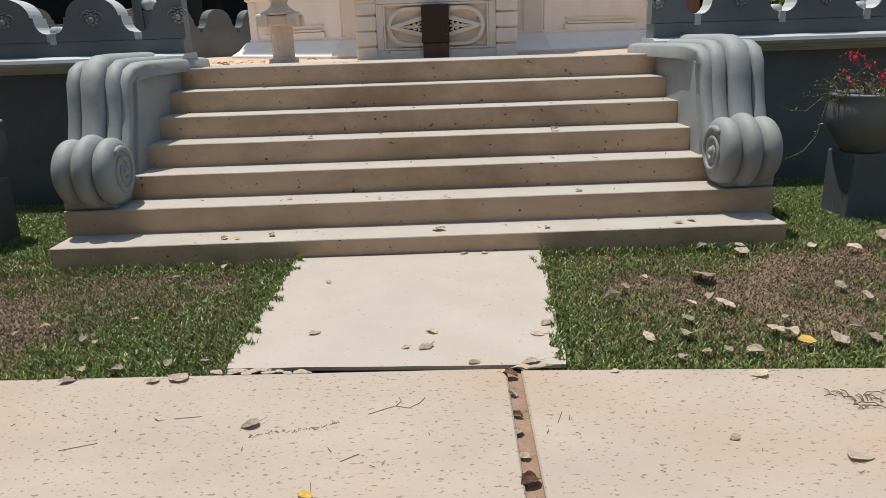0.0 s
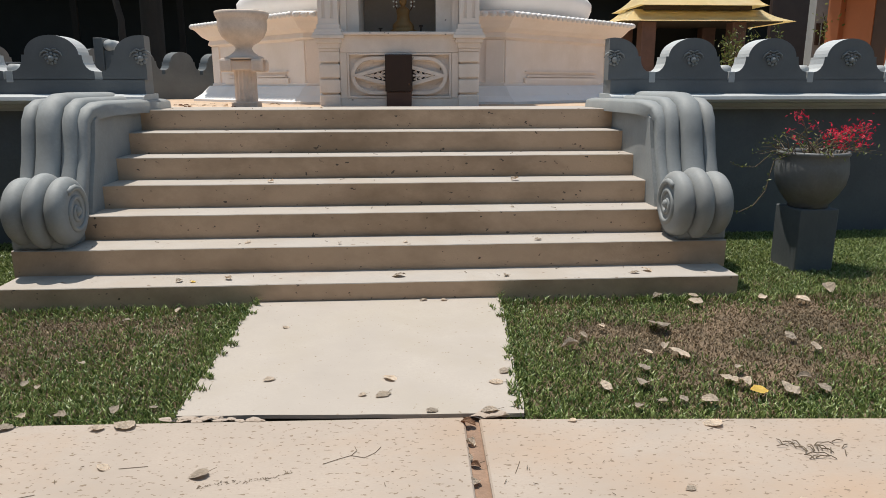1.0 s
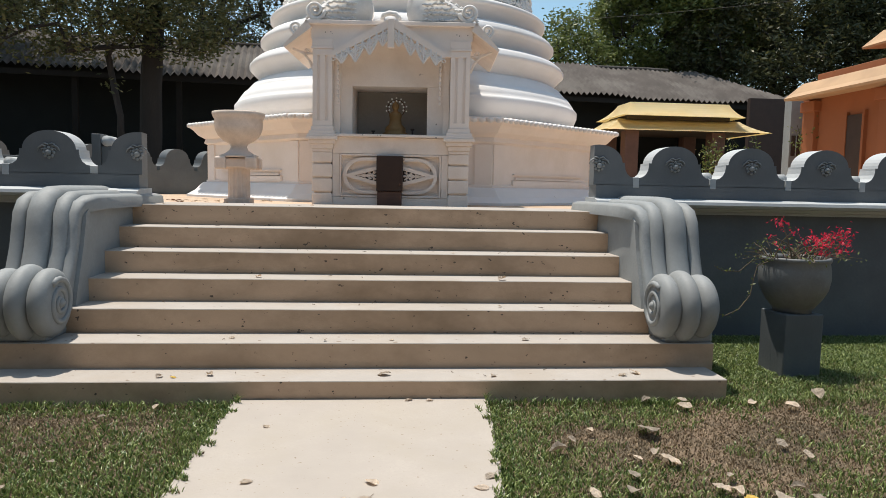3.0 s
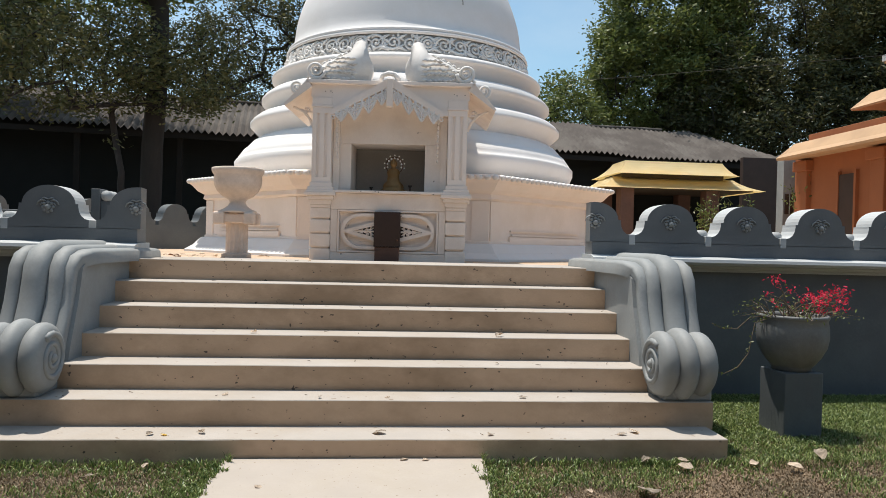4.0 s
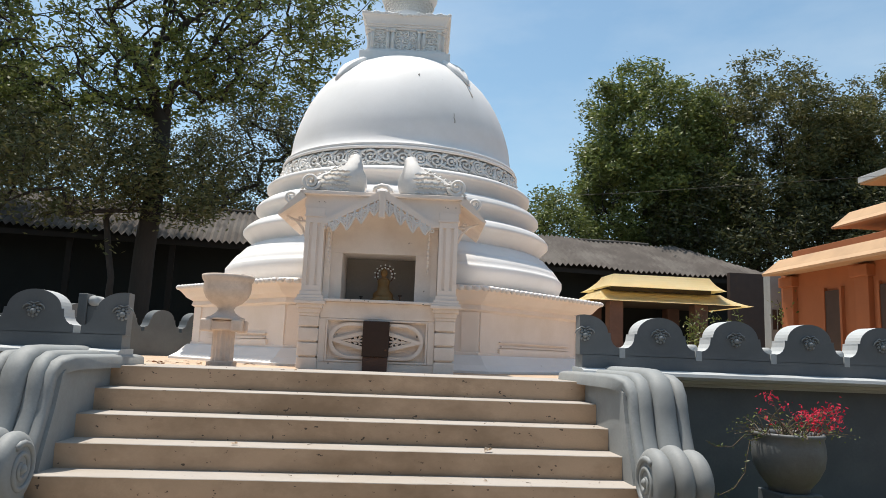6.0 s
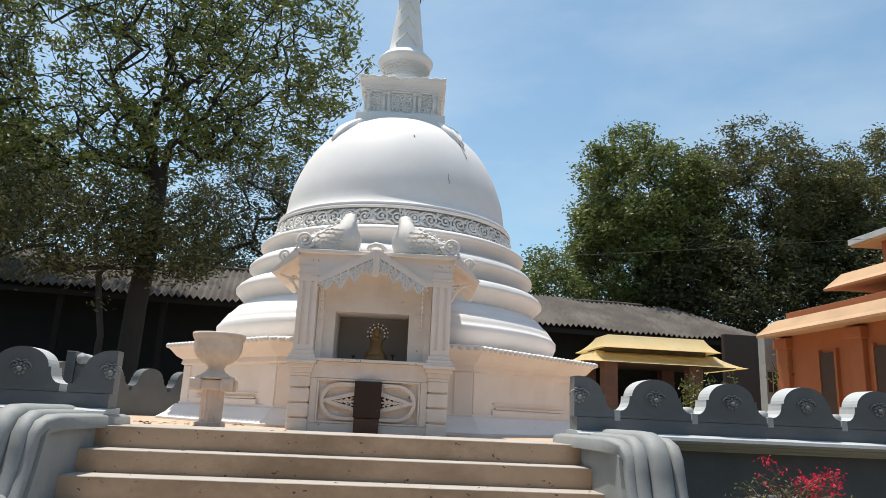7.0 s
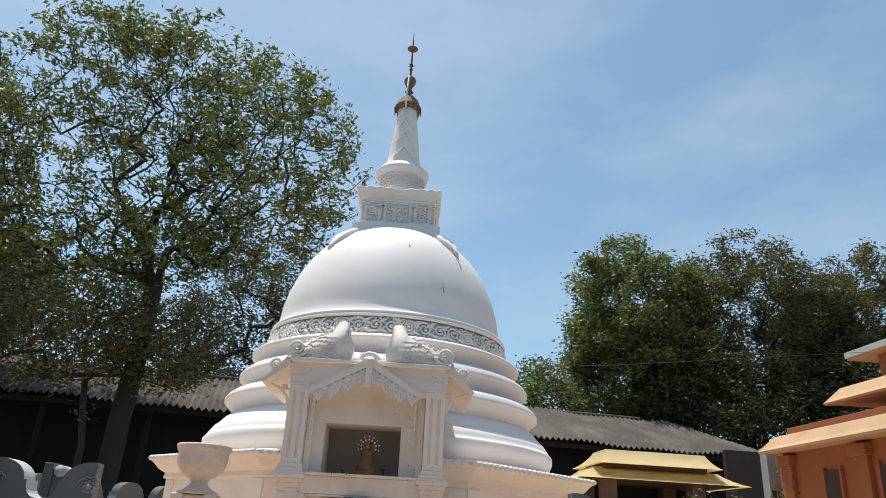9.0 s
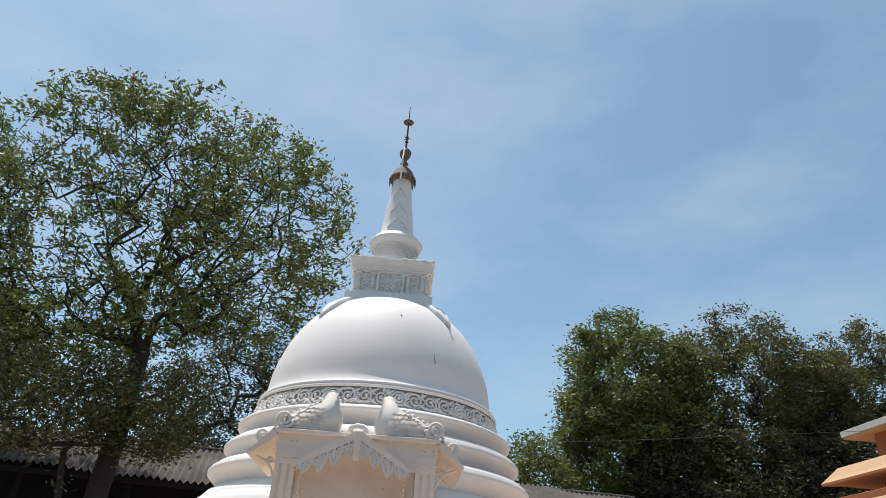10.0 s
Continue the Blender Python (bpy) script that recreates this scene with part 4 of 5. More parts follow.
        for j in range(9):
            for r in range(6):
                u = -0.02 - j * 0.055 + (r % 2) * 0.02
                top = 0.30 - 0.55 * max(0.0, -u - 0.12)
                z = 0.03 + r * 0.055
                if z > top or u < -0.50:
                    continue
                p = Vector((x0 + back * u, G + 0.018, 3.145 + z * 1.02))
                d = Vector((-back * 0.075, 0.006, 0.022 - 0.05 * feather.random()))
                tube(bm, [p, p + d * 0.5 + Vector((0, -0.008, 0.012)), p + d], [0.007, 0.019, 0.004], 5)
        for j in range(7):
            u = -0.10 - j * 0.06
            p = Vector((x0 + back * u, G + 0.06, 3.145 + (0.30 - 0.52 * max(0.0, -u - 0.12)) * 1.02))
            tube(bm, [p, p + Vector((-back * 0.04, 0, 0.022)), p + Vector((-back * 0.075, 0, 0.0))], [0.01, 0.02, 0.006], 5)
        part("goose_relief", bm, M_RELIEF, root, "plaster goose figure with feathered back", smooth=True)
    bm = bmesh.new()
    tube(bm, [(x, G + 0.02, z) for x, z in ((-0.11, 3.16), (-0.10, 3.22), (-0.03, 3.245), (0.04, 3.235), (0.07, 3.20), (0.09, 3.16))], 0.03, 6)
    box(bm, -0.2, 0.18, G, G + 0.1, 3.145, 3.175, bevel=0.01)
    part("lotus_ornament", bm, M_RELIEF, root, smooth=True)
    spots = random.Random(44)
    bm = bmesh.new()
    for i in range(34):
        x = spots.uniform(-0.85, 0.85)
        z, y = spots.choice(((1.78, G + 0.038), (1.885, G - 0.0215), (3.02, G + 0.009), (1.63, G + 0.038)))
        if y > G and abs(x) > 0.63 and z < 2:
            continue
        ball(bm, (x, y, z + spots.uniform(-0.012, 0.012)), spots.uniform(0.004, 0.010), (spots.uniform(0.8, 2.2), 0.3, 1), 6, 4)
    tagged(part("chipped_spots", bm, M_NICHE, root, "dark chips in the paint"), kind="stuff")
    return root


def offering_box():
    root = thing("metal_cabinet", "narrow dark brown metal cabinet against the altar front", "cabinet", m=SHRINE)
    part("body", one_box(-0.15, 0.145, -4.06, -3.965, 1.27, 1.668, bevel=0.006), M_BROWN, root)
    part("lower_panel", one_box(-0.14, 0.135, -4.045, -3.965, 1.10, 1.268, bevel=0.006), M_BROWN2, root, "faded brown lower panel")
    part("knob", ball(bmesh.new(), (0.115, -4.065, 1.35), 0.012), M_RUST, root)


def altar_figure():
    """One plain seated figure, and the lamp ring behind it."""
    bm = lathe(bmesh.new(), [(0.0, 0.0), (0.15, 0.0), (0.155, 0.03), (0.12, 0.05), (0.125, 0.07), (0.115, 0.10), (0.075, 0.14), (0.068, 0.20), (0.078, 0.245), (0.06, 0.275), (0.028, 0.29), (0.026, 0.305),
                               (0.04, 0.325), (0.043, 0.35), (0.032, 0.375), (0.012, 0.395), (0.0, 0.41)], 28)
    for v in bm.verts:
        v.co.y *= 0.7
    ob = part("statue", bm, M_GOLD, smooth=True)
    ob.matrix_world = SHRINE @ pose(0.035, -3.72, 1.905)
    tagged(ob, "small gilded seated statue on the altar", "statue")
    ring = thing("halo_lamp", "ring of small pale glass beads behind the statue", "lamp", m=SHRINE @ pose(0.04, -3.64, 2.235))
    part("hoop", tube(bmesh.new(), [(0.10 * math.cos(q), 0, 0.10 * math.sin(q)) for q in [2 * math.pi * j / 20 for j in range(21)]], 0.006, 5), M_RUST, ring)
    for j in range(9):
        a = radians(-15 + 210 * j / 8)
        for r, rad in ((0.085, 0.012), (0.12, 0.010)):
            part("bead", ball(bmesh.new(), (r * math.cos(a), -0.01, r * math.sin(a)), rad, (1, 1, 1), 8, 6), M_GLASS_BEAD, ring, smooth=True)
    for x, h in ((-0.22, 0.06), (0.235, 0.09)):
        o = part("oil_lamp", lathe(bmesh.new(), [(0.0, 0.0), (0.03, 0.0), (0.026, 0.012), (0.009, 0.02), (0.008, h * 0.7), (0.022, h * 0.8), (0.024, h), (0.0, h * 0.9)], 12), M_BROWN)
        o.matrix_world = SHRINE @ pose(x, -3.75, 1.905)
        tagged(o, "small dark oil lamp on the altar ledge", "lamp", "altar lamps")
    bm = box(bmesh.new(), -0.09, 0.09, -0.05, 0.05, 0, 0.012, bevel=0.004)
    o = part("offering_cloth", bm, M_WHITE)
    o.matrix_world = SHRINE @ pose(0.19, -3.86, 1.905, 0, 0, 6)
    tagged(o, "folded white cloth on the altar ledge", "cloth")


def urn():
    root = thing("stone_urn", "cream stone bowl on a fluted pedestal at the stair head", "urn", m=pose(-1.52, 3.45, Z_T) @ Matrix.Diagonal((1, 1, 1.045, 1)))
    k = 1.035
    bm = box(bmesh.new(), -0.135, 0.135, -0.135, 0.135, -0.02, 0.055, bevel=0.01)
    part("base", bm, M_URN, root)
    bm = bmesh.new()
    rings = []
    for z in (0.05, 0.37):
        rings.append([bm.verts.new(((0.118 - 0.008 * (j % 2)) * math.sin(2 * math.pi * j / 32), -(0.118 - 0.008 * (j % 2)) * math.cos(2 * math.pi * j / 32), z)) for j in range(32)])
    for j in range(32):
        bm.faces.new((rings[0][j], rings[0][(j + 1) % 32], rings[1][(j + 1) % 32], rings[1][j]))
    part("shaft", bm, M_URN, root, "fluted stone shaft")
    bm = box(bmesh.new(), -0.165, 0.165, -0.165, 0.165, 0.365, 0.46, bevel=0.015)
    for sx in (-1, 1):
        for sy in (-1, 1):
            box(bm, *sorted((sx * 0.10, sx * 0.215)), *sorted((sy * 0.10, sy * 0.215)), 0.35, 0.475, bevel=0.02)
    part("bracket_block", bm, M_URN, root)
    part("bowl", lathe(bmesh.new(), [(0.0, 0.47), (0.20, 0.47), (0.205, 0.49), (0.15, 0.51), (0.10, 0.545), (0.082, 0.58), (0.10, 0.61), (0.16, 0.64), (0.215, 0.69), (0.245, 0.75), (0.252, 0.80), (0.250, 0.855), (0.262, 0.87), (0.275, 0.90),
                                     (0.275, 0.925), (0.262, 0.93), (0.24, 0.92), (0.20, 0.80), (0.12, 0.72), (0.0, 0.70)], 44), M_URN, root, "turned cream stone bowl", smooth=True)
    o = part("black_cup", lathe(bmesh.new(), [(0.0, 0.0), (0.035, 0.0), (0.04, 0.05), (0.034, 0.05), (0.0, 0.03)], 14), M_BROWN)
    o.matrix_world = pose(-1.41, 3.62, Z_T + 0.955)
    tagged(o, "small black cup on the rim of the bowl", "cup")


# ---- buildings behind ----
SHED = pose(-4.0, 20.3, 0, 0, 0, 8.0)


def shed():
    root = thing("shed", "long low shed with a weathered corrugated roof and shade-black walls", "building", m=SHED)
    x0, x1, ye, yr, ze, zr = -13.0, 21.5, 0.0, 3.4, 4.86, 6.53
    verts, faces = [], []
    n = 300
    hip0 = 18.2
    for i in range(n + 1):
        x = x0 + (x1 - x0) * i / n
        w = 0.06 * math.cos(math.pi * i)
        f = 1.0 if x < hip0 else max(0.02, 1 - (x - hip0) / (x1 - hip0))
        dip = 0.05 * math.sin(x * 0.7) + 0.03 * math.sin(x * 2.1)
        for g in (0.0, 0.33, 0.66, 1.0):
            y, z = ye + (yr - ye) * f * g, ze + (zr - ze) * f * g
            step = 0.05 if g in (0.33, 0.66) else 0
            verts.append((x, y, z + w + dip * f + step))
    for i in range(n):
        for j in range(3):
            a = i * 4 + j
            faces.append((a, a + 4, a + 5, a + 1))
    # far slope and underside close the roof
    roof = raw("roof", verts, faces, M_ROOF, root)
    bm = bmesh.new()
    prism(bm, [(yr, zr - 0.06), (yr + 3.6, ze - 0.2), (yr + 3.6, ze - 0.3), (yr, zr - 0.2)], x0, hip0, "x")
    part("far_slope", bm, M_ROOF, roof)
    bm = tube(bmesh.new(), [(x0 + i * 1.0, yr, zr - 0.01 + 0.03 * math.sin(i * 0.7)) for i in range(31)], 0.06, 8)
    part("ridge_cap", bm, M_ROOF, roof)
    part("back_wall", one_box(x0, x1, 5.0, 5.2, 0, 5.2), M_SHADEBLACK, root)
    part("end_wall", one_box(x1 - 0.25, x1 - 0.05, 0.4, 5.0, 0, 4.6), M_SHADEBLACK, root)
    part("left_wall", one_box(x0, x0 + 0.2, 0.2, 5.0, 0, 4.8), M_SHADEBLACK, root)
    # black sheet across the open front stands for the shade inside
    part("front_screen", one_box(x0, x1 - 0.3, 1.3, 1.42, 0, 5.25), M_SHADEBLACK, root, "black screen in place of the shade inside the open front")
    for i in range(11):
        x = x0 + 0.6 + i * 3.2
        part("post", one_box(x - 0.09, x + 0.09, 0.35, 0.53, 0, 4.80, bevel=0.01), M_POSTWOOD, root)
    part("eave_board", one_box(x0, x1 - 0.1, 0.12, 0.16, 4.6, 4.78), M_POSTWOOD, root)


def pavilion():
    """Yellow two-tiered awning on pale posts."""
    root = thing("pavilion", "yellow two-tiered awning roof on plain posts", "pavilion")
    yf, yb = 15.0, 17.6

    def tier(xa, xb, xa2, xb2, z_top, z_low, depth0, depth1, name):
        bm = bmesh.new()
        rows = []
        for i in range(8):
            f = i / 7
            q = 1 - (1 - f) ** 1.8
            xl, xr = xa + (xa2 - xa) * f ** 1.15, xb + (xb2 - xb) * f ** 1.15
            z = z_top + (z_low - z_top) * (0.5 * q + 0.5 * f)
            y0 = yf + depth0 + (depth1 - depth0) * f ** 1.1
            y1 = yb - (y0 - yf)
            rows.append([bm.verts.new(p) for p in ((xl, y0, z), (xr, y0, z), (xr, y1, z), (xl, y1, z))])
        for lo, hi in zip(rows, rows[1:]):
            for k in range(4):
                bm.faces.new((lo[k], lo[(k + 1) % 4], hi[(k + 1) % 4], hi[k]))
        bm.faces.new(rows[0])
        bmesh.ops.solidify(bm, geom=list(bm.faces), thickness=0.03)
        return part(name, bm, M_YELLOW, root)
    tier(7.12, 10.08, 6.66, 10.26, 3.86, 3.42, 0.75, 0.05, "upper_roof")
    tier(6.72, 10.36, 6.12, 10.98, 3.36, 3.0, 0.62, -0.1, "lower_roof")
    # dark boards added under each tier in place of the awning's shade
    part("shadow_board", one_box(6.95, 10.0, 15.5, 17.1, 3.34, 3.46), M_AWNSHADE, root)
    part("ceiling_board", one_box(6.5, 10.7, 15.1, 17.5, 2.99, 3.04), M_AWNSHADE, root)
    for x in (6.98, 9.5):
        for y in (15.3, 17.2):
            part("post", one_box(x - 0.2, x + 0.2, y - 0.2, y + 0.2, 1.0, 3.02, bevel=0.02), M_BROWN2, root)
    # black panel stands for the dim inside of the pavilion
    part("back_panel", one_box(6.55, 10.9, 17.45, 17.55, 1.0, 3.02), M_SHADEBLACK, root)
    part("counter", one_box(6.7, 10.6, 16.8, 17.3, 1.0, 2.0, bevel=0.02), M_POSTWOOD, root)


def shrub(x, y, h, seed):
    root = thing("shrub", "straggly green shrub growing behind the enclosure wall", "shrub", "shrubs behind the wall", m=pose(x, y, 1.1))
    g = np.random.default_rng(seed)
    bm = bmesh.new()
    pts = []
    for i in range(7):
        a, lean = g.uniform(0, 6.28), g.uniform(0.1, 0.5)
        top = np.array((math.cos(a) * lean, math.sin(a) * lean, h * g.uniform(0.7, 1.0)))
        tube(bm, [(0, 0, 0), tuple(top * (0.4, 0.4, 0.55)), tuple(top)], [0.018, 0.012, 0.005], 5)
        pts += [top * f + g.normal(scale=0.1, size=3) for f in g.uniform(0.4, 1.02, 60)]
    part("stem", bm, M_BARK, root)
    foliage("leaves", pts, 0.10, M_LEAF_A, root, seed, 1.0)


def hall():
    """Orange hall with stacked concrete eaves; its long side runs towards the viewer's right."""
    root = thing("hall", "orange-painted hall with stacked pale concrete eaves", "building")
    part("wall", one_box(10.05, 17, 3.5, 12.0, 0, 3.7), M_ORANGE, root)
    part("upper_wall", one_box(11.3, 17, 3.5, 9.7, 3.6, 5.57), M_ORANGE, root)

    def eave(x_edge, x_in, y_edge, z_edge, z_in, lip):
        bm = bmesh.new()
        prof = [(x_edge, z_edge), (x_edge - 0.02, z_edge + lip), (x_edge + 0.12, z_edge + lip + 0.10), (x_edge + 0.32, z_edge + lip + 0.34), (x_in, z_in), (17.0, z_in), (17.0, z_edge + 0.04), (x_in, z_edge + 0.04)]
        prism(bm, prof, 3.0, y_edge)
        for v in bm.verts:
            if v.co.y > y_edge - 0.01:
                v.co.y += 0.0 if v.co.z < z_edge + lip + 0.05 else -0.18
        return bm
    e = part("lower_eave", eave(9.44, 10.02, 11.78, 3.48, 3.86, 0.05), M_PALEORANGE, root)
    part("fascia_band", one_box(9.86, 17, 3.2, 11.2, 3.85, 4.03, bevel=0.01), M_ORANGE, root)
    part("upper_eave", eave(10.36, 10.91, 10.45, 4.47, 4.79, 0.04), M_PALEORANGE, root)
    part("top_band", one_box(11.15, 17, 3.2, 9.9, 4.78, 4.87, bevel=0.01), M_ORANGE, root)
    bm = bmesh.new()
    prism(bm, [(11.05, 5.53), (11.05, 5.67), (11.65, 5.85), (17, 5.87), (17, 5.57), (11.55, 5.54)], 3.0, 10.37)
    part("top_eave", bm, M_PALEORANGE, root)
    part("top_gutter", one_box(11.01, 11.048, 3.0, 10.4, 5.57, 5.71, bevel=0.008), M_EDGE, root, "grey painted edge board")
    for y in (11.55, 9.0):
        part("pilaster", one_box(9.93, 10.1, y - 0.2, y + 0.2, 0, 3.42, bevel=0.015), M_ORANGE, root)
        part("pilaster_cap", one_box(9.86, 10.1, y - 0.27, y + 0.27, 3.22, 3.46, bevel=0.02), M_ORANGE, root)
    for y0, y1 in ((9.75, 10.25), (8.05, 8.55)):
        d = part("door", one_box(9.99, 10.07, y0, y1, 0.9, 3.02), M_DOORDARK, root, "dark recessed wooden door")
        part("door_frame", one_box(9.97, 10.06, y0 - 0.07, y0 - 0.002, 0.9, 3.09), M_ORANGE, d)
        part("door_frame", one_box(9.97, 10.06, y1 + 0.002, y1 + 0.07, 0.9, 3.09), M_ORANGE, d)
    side = thing("annex", "pale grey annex wall with a small dark window", "building")
    part("wall", one_box(10.06, 14, 12.5, 12.8, 0, 3.75), M_LIGHTGREY, side)
    part("side_wall", one_box(12.4, 14.6, 18.9, 19.1, 0, 4.5), M_DOORDARK, side, "dark brown boarded wall")
    w = part("window", one_box(10.1, 10.32, 12.47, 12.52, 2.25, 2.75), M_DOORDARK, side)
    part("window_bar", one_box(10.2, 10.22, 12.455, 12.475, 2.25, 2.75), M_LIGHTGREY, w)


# ---- trees ----
def foliage(name, pts, size, mat, parent, seed, flat=0.5):
    """Many small folded leaves round the given points."""
    rng = np.random.default_rng(seed)
    c = np.asarray(pts, float)
    n = len(c)
    d = rng.normal(size=(n, 3))
    d[:, 2] = d[:, 2] * flat - 0.35
    d /= np.linalg.norm(d, axis=1)[:, None]
    o = np.cross(d, rng.normal(size=(n, 3)))
    o /= np.linalg.norm(o, axis=1)[:, None]
    s = size * rng.uniform(0.6, 1.35, n)[:, None]
    v = np.empty((n, 4, 3))
    v[:, 0], v[:, 1], v[:, 2], v[:, 3] = c - d * s * 0.5, c + o * s * 0.20, c + d * s * 0.55, c - o * s * 0.20
    me = bpy.data.meshes.new(name)
    me.vertices.add(4 * n)
    me.vertices.foreach_set("co", v.ravel())
    me.loops.add(4 * n)
    me.loops.foreach_set("vertex_index", np.arange(4 * n))
    me.polygons.add(n)
    me.polygons.foreach_set("loop_start", np.arange(n) * 4)
    me.materials.append(mat)
    me.update()
    me.validate()
    ob = new(name, me)
    ob.parent = parent
    return ob


def tree(label, base, fork, clouds, seed, leaf_mat, twigs=420, leaf=0.2, leaves=24, spray=0.36, trunk_r=0.4, sag=0.06, hollow=0.0, limbs=(), clump=None):
    """A trunk up to its fork, limbs that reach out to points all through the crown's lobes, and leaves in sprays at the ends.
    clouds: (centre, radii) of each lobe."""
    g = np.random.default_rng(seed)
    root = thing("tree", label, "tree", "trees behind the shrine", m=Matrix.Translation(base))
    b = np.array(base, float)
    fork = np.array(fork, float) - b
    sizes = np.array([r[0] * r[1] * r[2] for _, r in clouds]) ** 0.67
    goals = []
    for (c, r), share in zip(clouds, sizes / sizes.sum()):
        n = int(twigs * share)
        d = g.normal(size=(n, 3))
        d /= np.linalg.norm(d, axis=1)[:, None]
        rad = g.uniform(0.25, 1.0, n) ** 0.5 * (1 + 0.16 * np.array([noise.noise(Vector(v) * 2.3 + Vector((seed, 0, 0))) for v in d]))
        goals.append(np.array(c) - b + d * rad[:, None] * np.array(r))
    goals = np.concatenate(goals)
    goals = goals[goals[:, 2] > fork[2] * 0.55]
    goals = goals[np.argsort(np.linalg.norm(goals - fork, axis=1))]
    nodes, parent, weight = [np.zeros(3)], [-1], [0.0]
    for i in range(1, 7):
        f = i / 6
        nodes.append(fork * f + g.normal(scale=0.05, size=3) * (1, 1, 0.2))
        parent.append(i - 1)
    first = len(nodes) - 1
    ends = []
    named = {"fork": first}
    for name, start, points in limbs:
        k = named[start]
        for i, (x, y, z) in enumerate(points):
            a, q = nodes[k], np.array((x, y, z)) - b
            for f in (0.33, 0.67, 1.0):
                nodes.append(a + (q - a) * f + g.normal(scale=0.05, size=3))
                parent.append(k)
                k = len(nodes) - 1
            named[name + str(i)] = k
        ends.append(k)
    for q in goals:
        arr = np.array(nodes[first:])
        dist = np.linalg.norm(arr - q, axis=1) + 0.17 * np.linalg.norm(arr - fork, axis=1)
        k = first + int(np.argmin(dist))
        a = nodes[k]
        far = np.linalg.norm(q - a)
        steps = max(2, int(far / 0.7))
        bow = g.normal(scale=sag * far * 0.5, size=3) + np.array((0, 0, -sag * far * 0.6))
        for i in range(1, steps + 1):
            f = i / steps
            nodes.append(a + (q - a) * f + bow * 4 * f * (1 - f) * 0.5)
            parent.append(k)
            k = len(nodes) - 1
        ends.append(k)
    load = np.zeros(len(nodes))
    for k in ends:
        load[k] += 1
    for k in range(len(nodes) - 1, 0, -1):
        load[parent[k]] += load[k]
    rad = trunk_r * (load / load[first]) ** 0.51
    rad[:first] = [trunk_r * (1.35 - 0.3 * i / first) for i in range(first)]
    rad = np.maximum(rad, 0.013)
    kids = [[] for _ in nodes]
    for k in range(1, len(nodes)):
        kids[parent[k]].append(k)
    stack = [(0, None)]
    chains = []
    while stack:
        k, prev = stack.pop()
        chain = ([prev] if prev is not None else []) + [k]
        while kids[chain[-1]]:
            ch = sorted(kids[chain[-1]], key=lambda c: -load[c])
            stack += [(c, chain[-1]) for c in ch[1:]]
            chain.append(ch[0])
        chains.append(chain)
    trunk_bm, limb_bm = bmesh.new(), bmesh.new()
    for n, chain in enumerate(chains):
        if len(chain) < 2:
            continue
        rs = [rad[c] for c in chain]
        if n:
            rs[0] = rs[1]
        tube(trunk_bm if n == 0 else limb_bm, [nodes[c] for c in chain], [float(r) for r in rs], 9 if n == 0 else (6 if rs[0] > 0.06 else 4))
    part("trunk", trunk_bm, M_BARK, root, smooth=True)
    tagged(part("branch", limb_bm, M_BARK, root), kind="stuff")
    tips = np.array([nodes[k] for k in ends] + [nodes[parent[k]] for k in ends])
    depth = np.min([np.linalg.norm((tips + b - np.array(c)) / np.array(r), axis=1) for c, r in clouds], axis=0)
    tips = tips[(depth > (0.80 if hollow > 0.5 else 0.62)) | (g.random(len(tips)) > hollow)]
    if clump is not None:
        # leaves gather in clumps, thicker towards the top; the twigs between them are bare
        high = (tips[:, 2] - tips[:, 2].mean()) / tips[:, 2].std()
        dense = np.array([noise.noise(Vector(q) * 0.62 + Vector((seed, 3, 5))) for q in tips]) + 0.09 * high
        tips = tips[dense > clump]
    sub = np.repeat(tips, leaves, axis=0) + g.normal(scale=spray, size=(len(tips) * leaves, 3)) * (1.0, 1.0, 0.7)
    foliage("crown", sub, leaf, leaf_mat, root, seed)
    return root


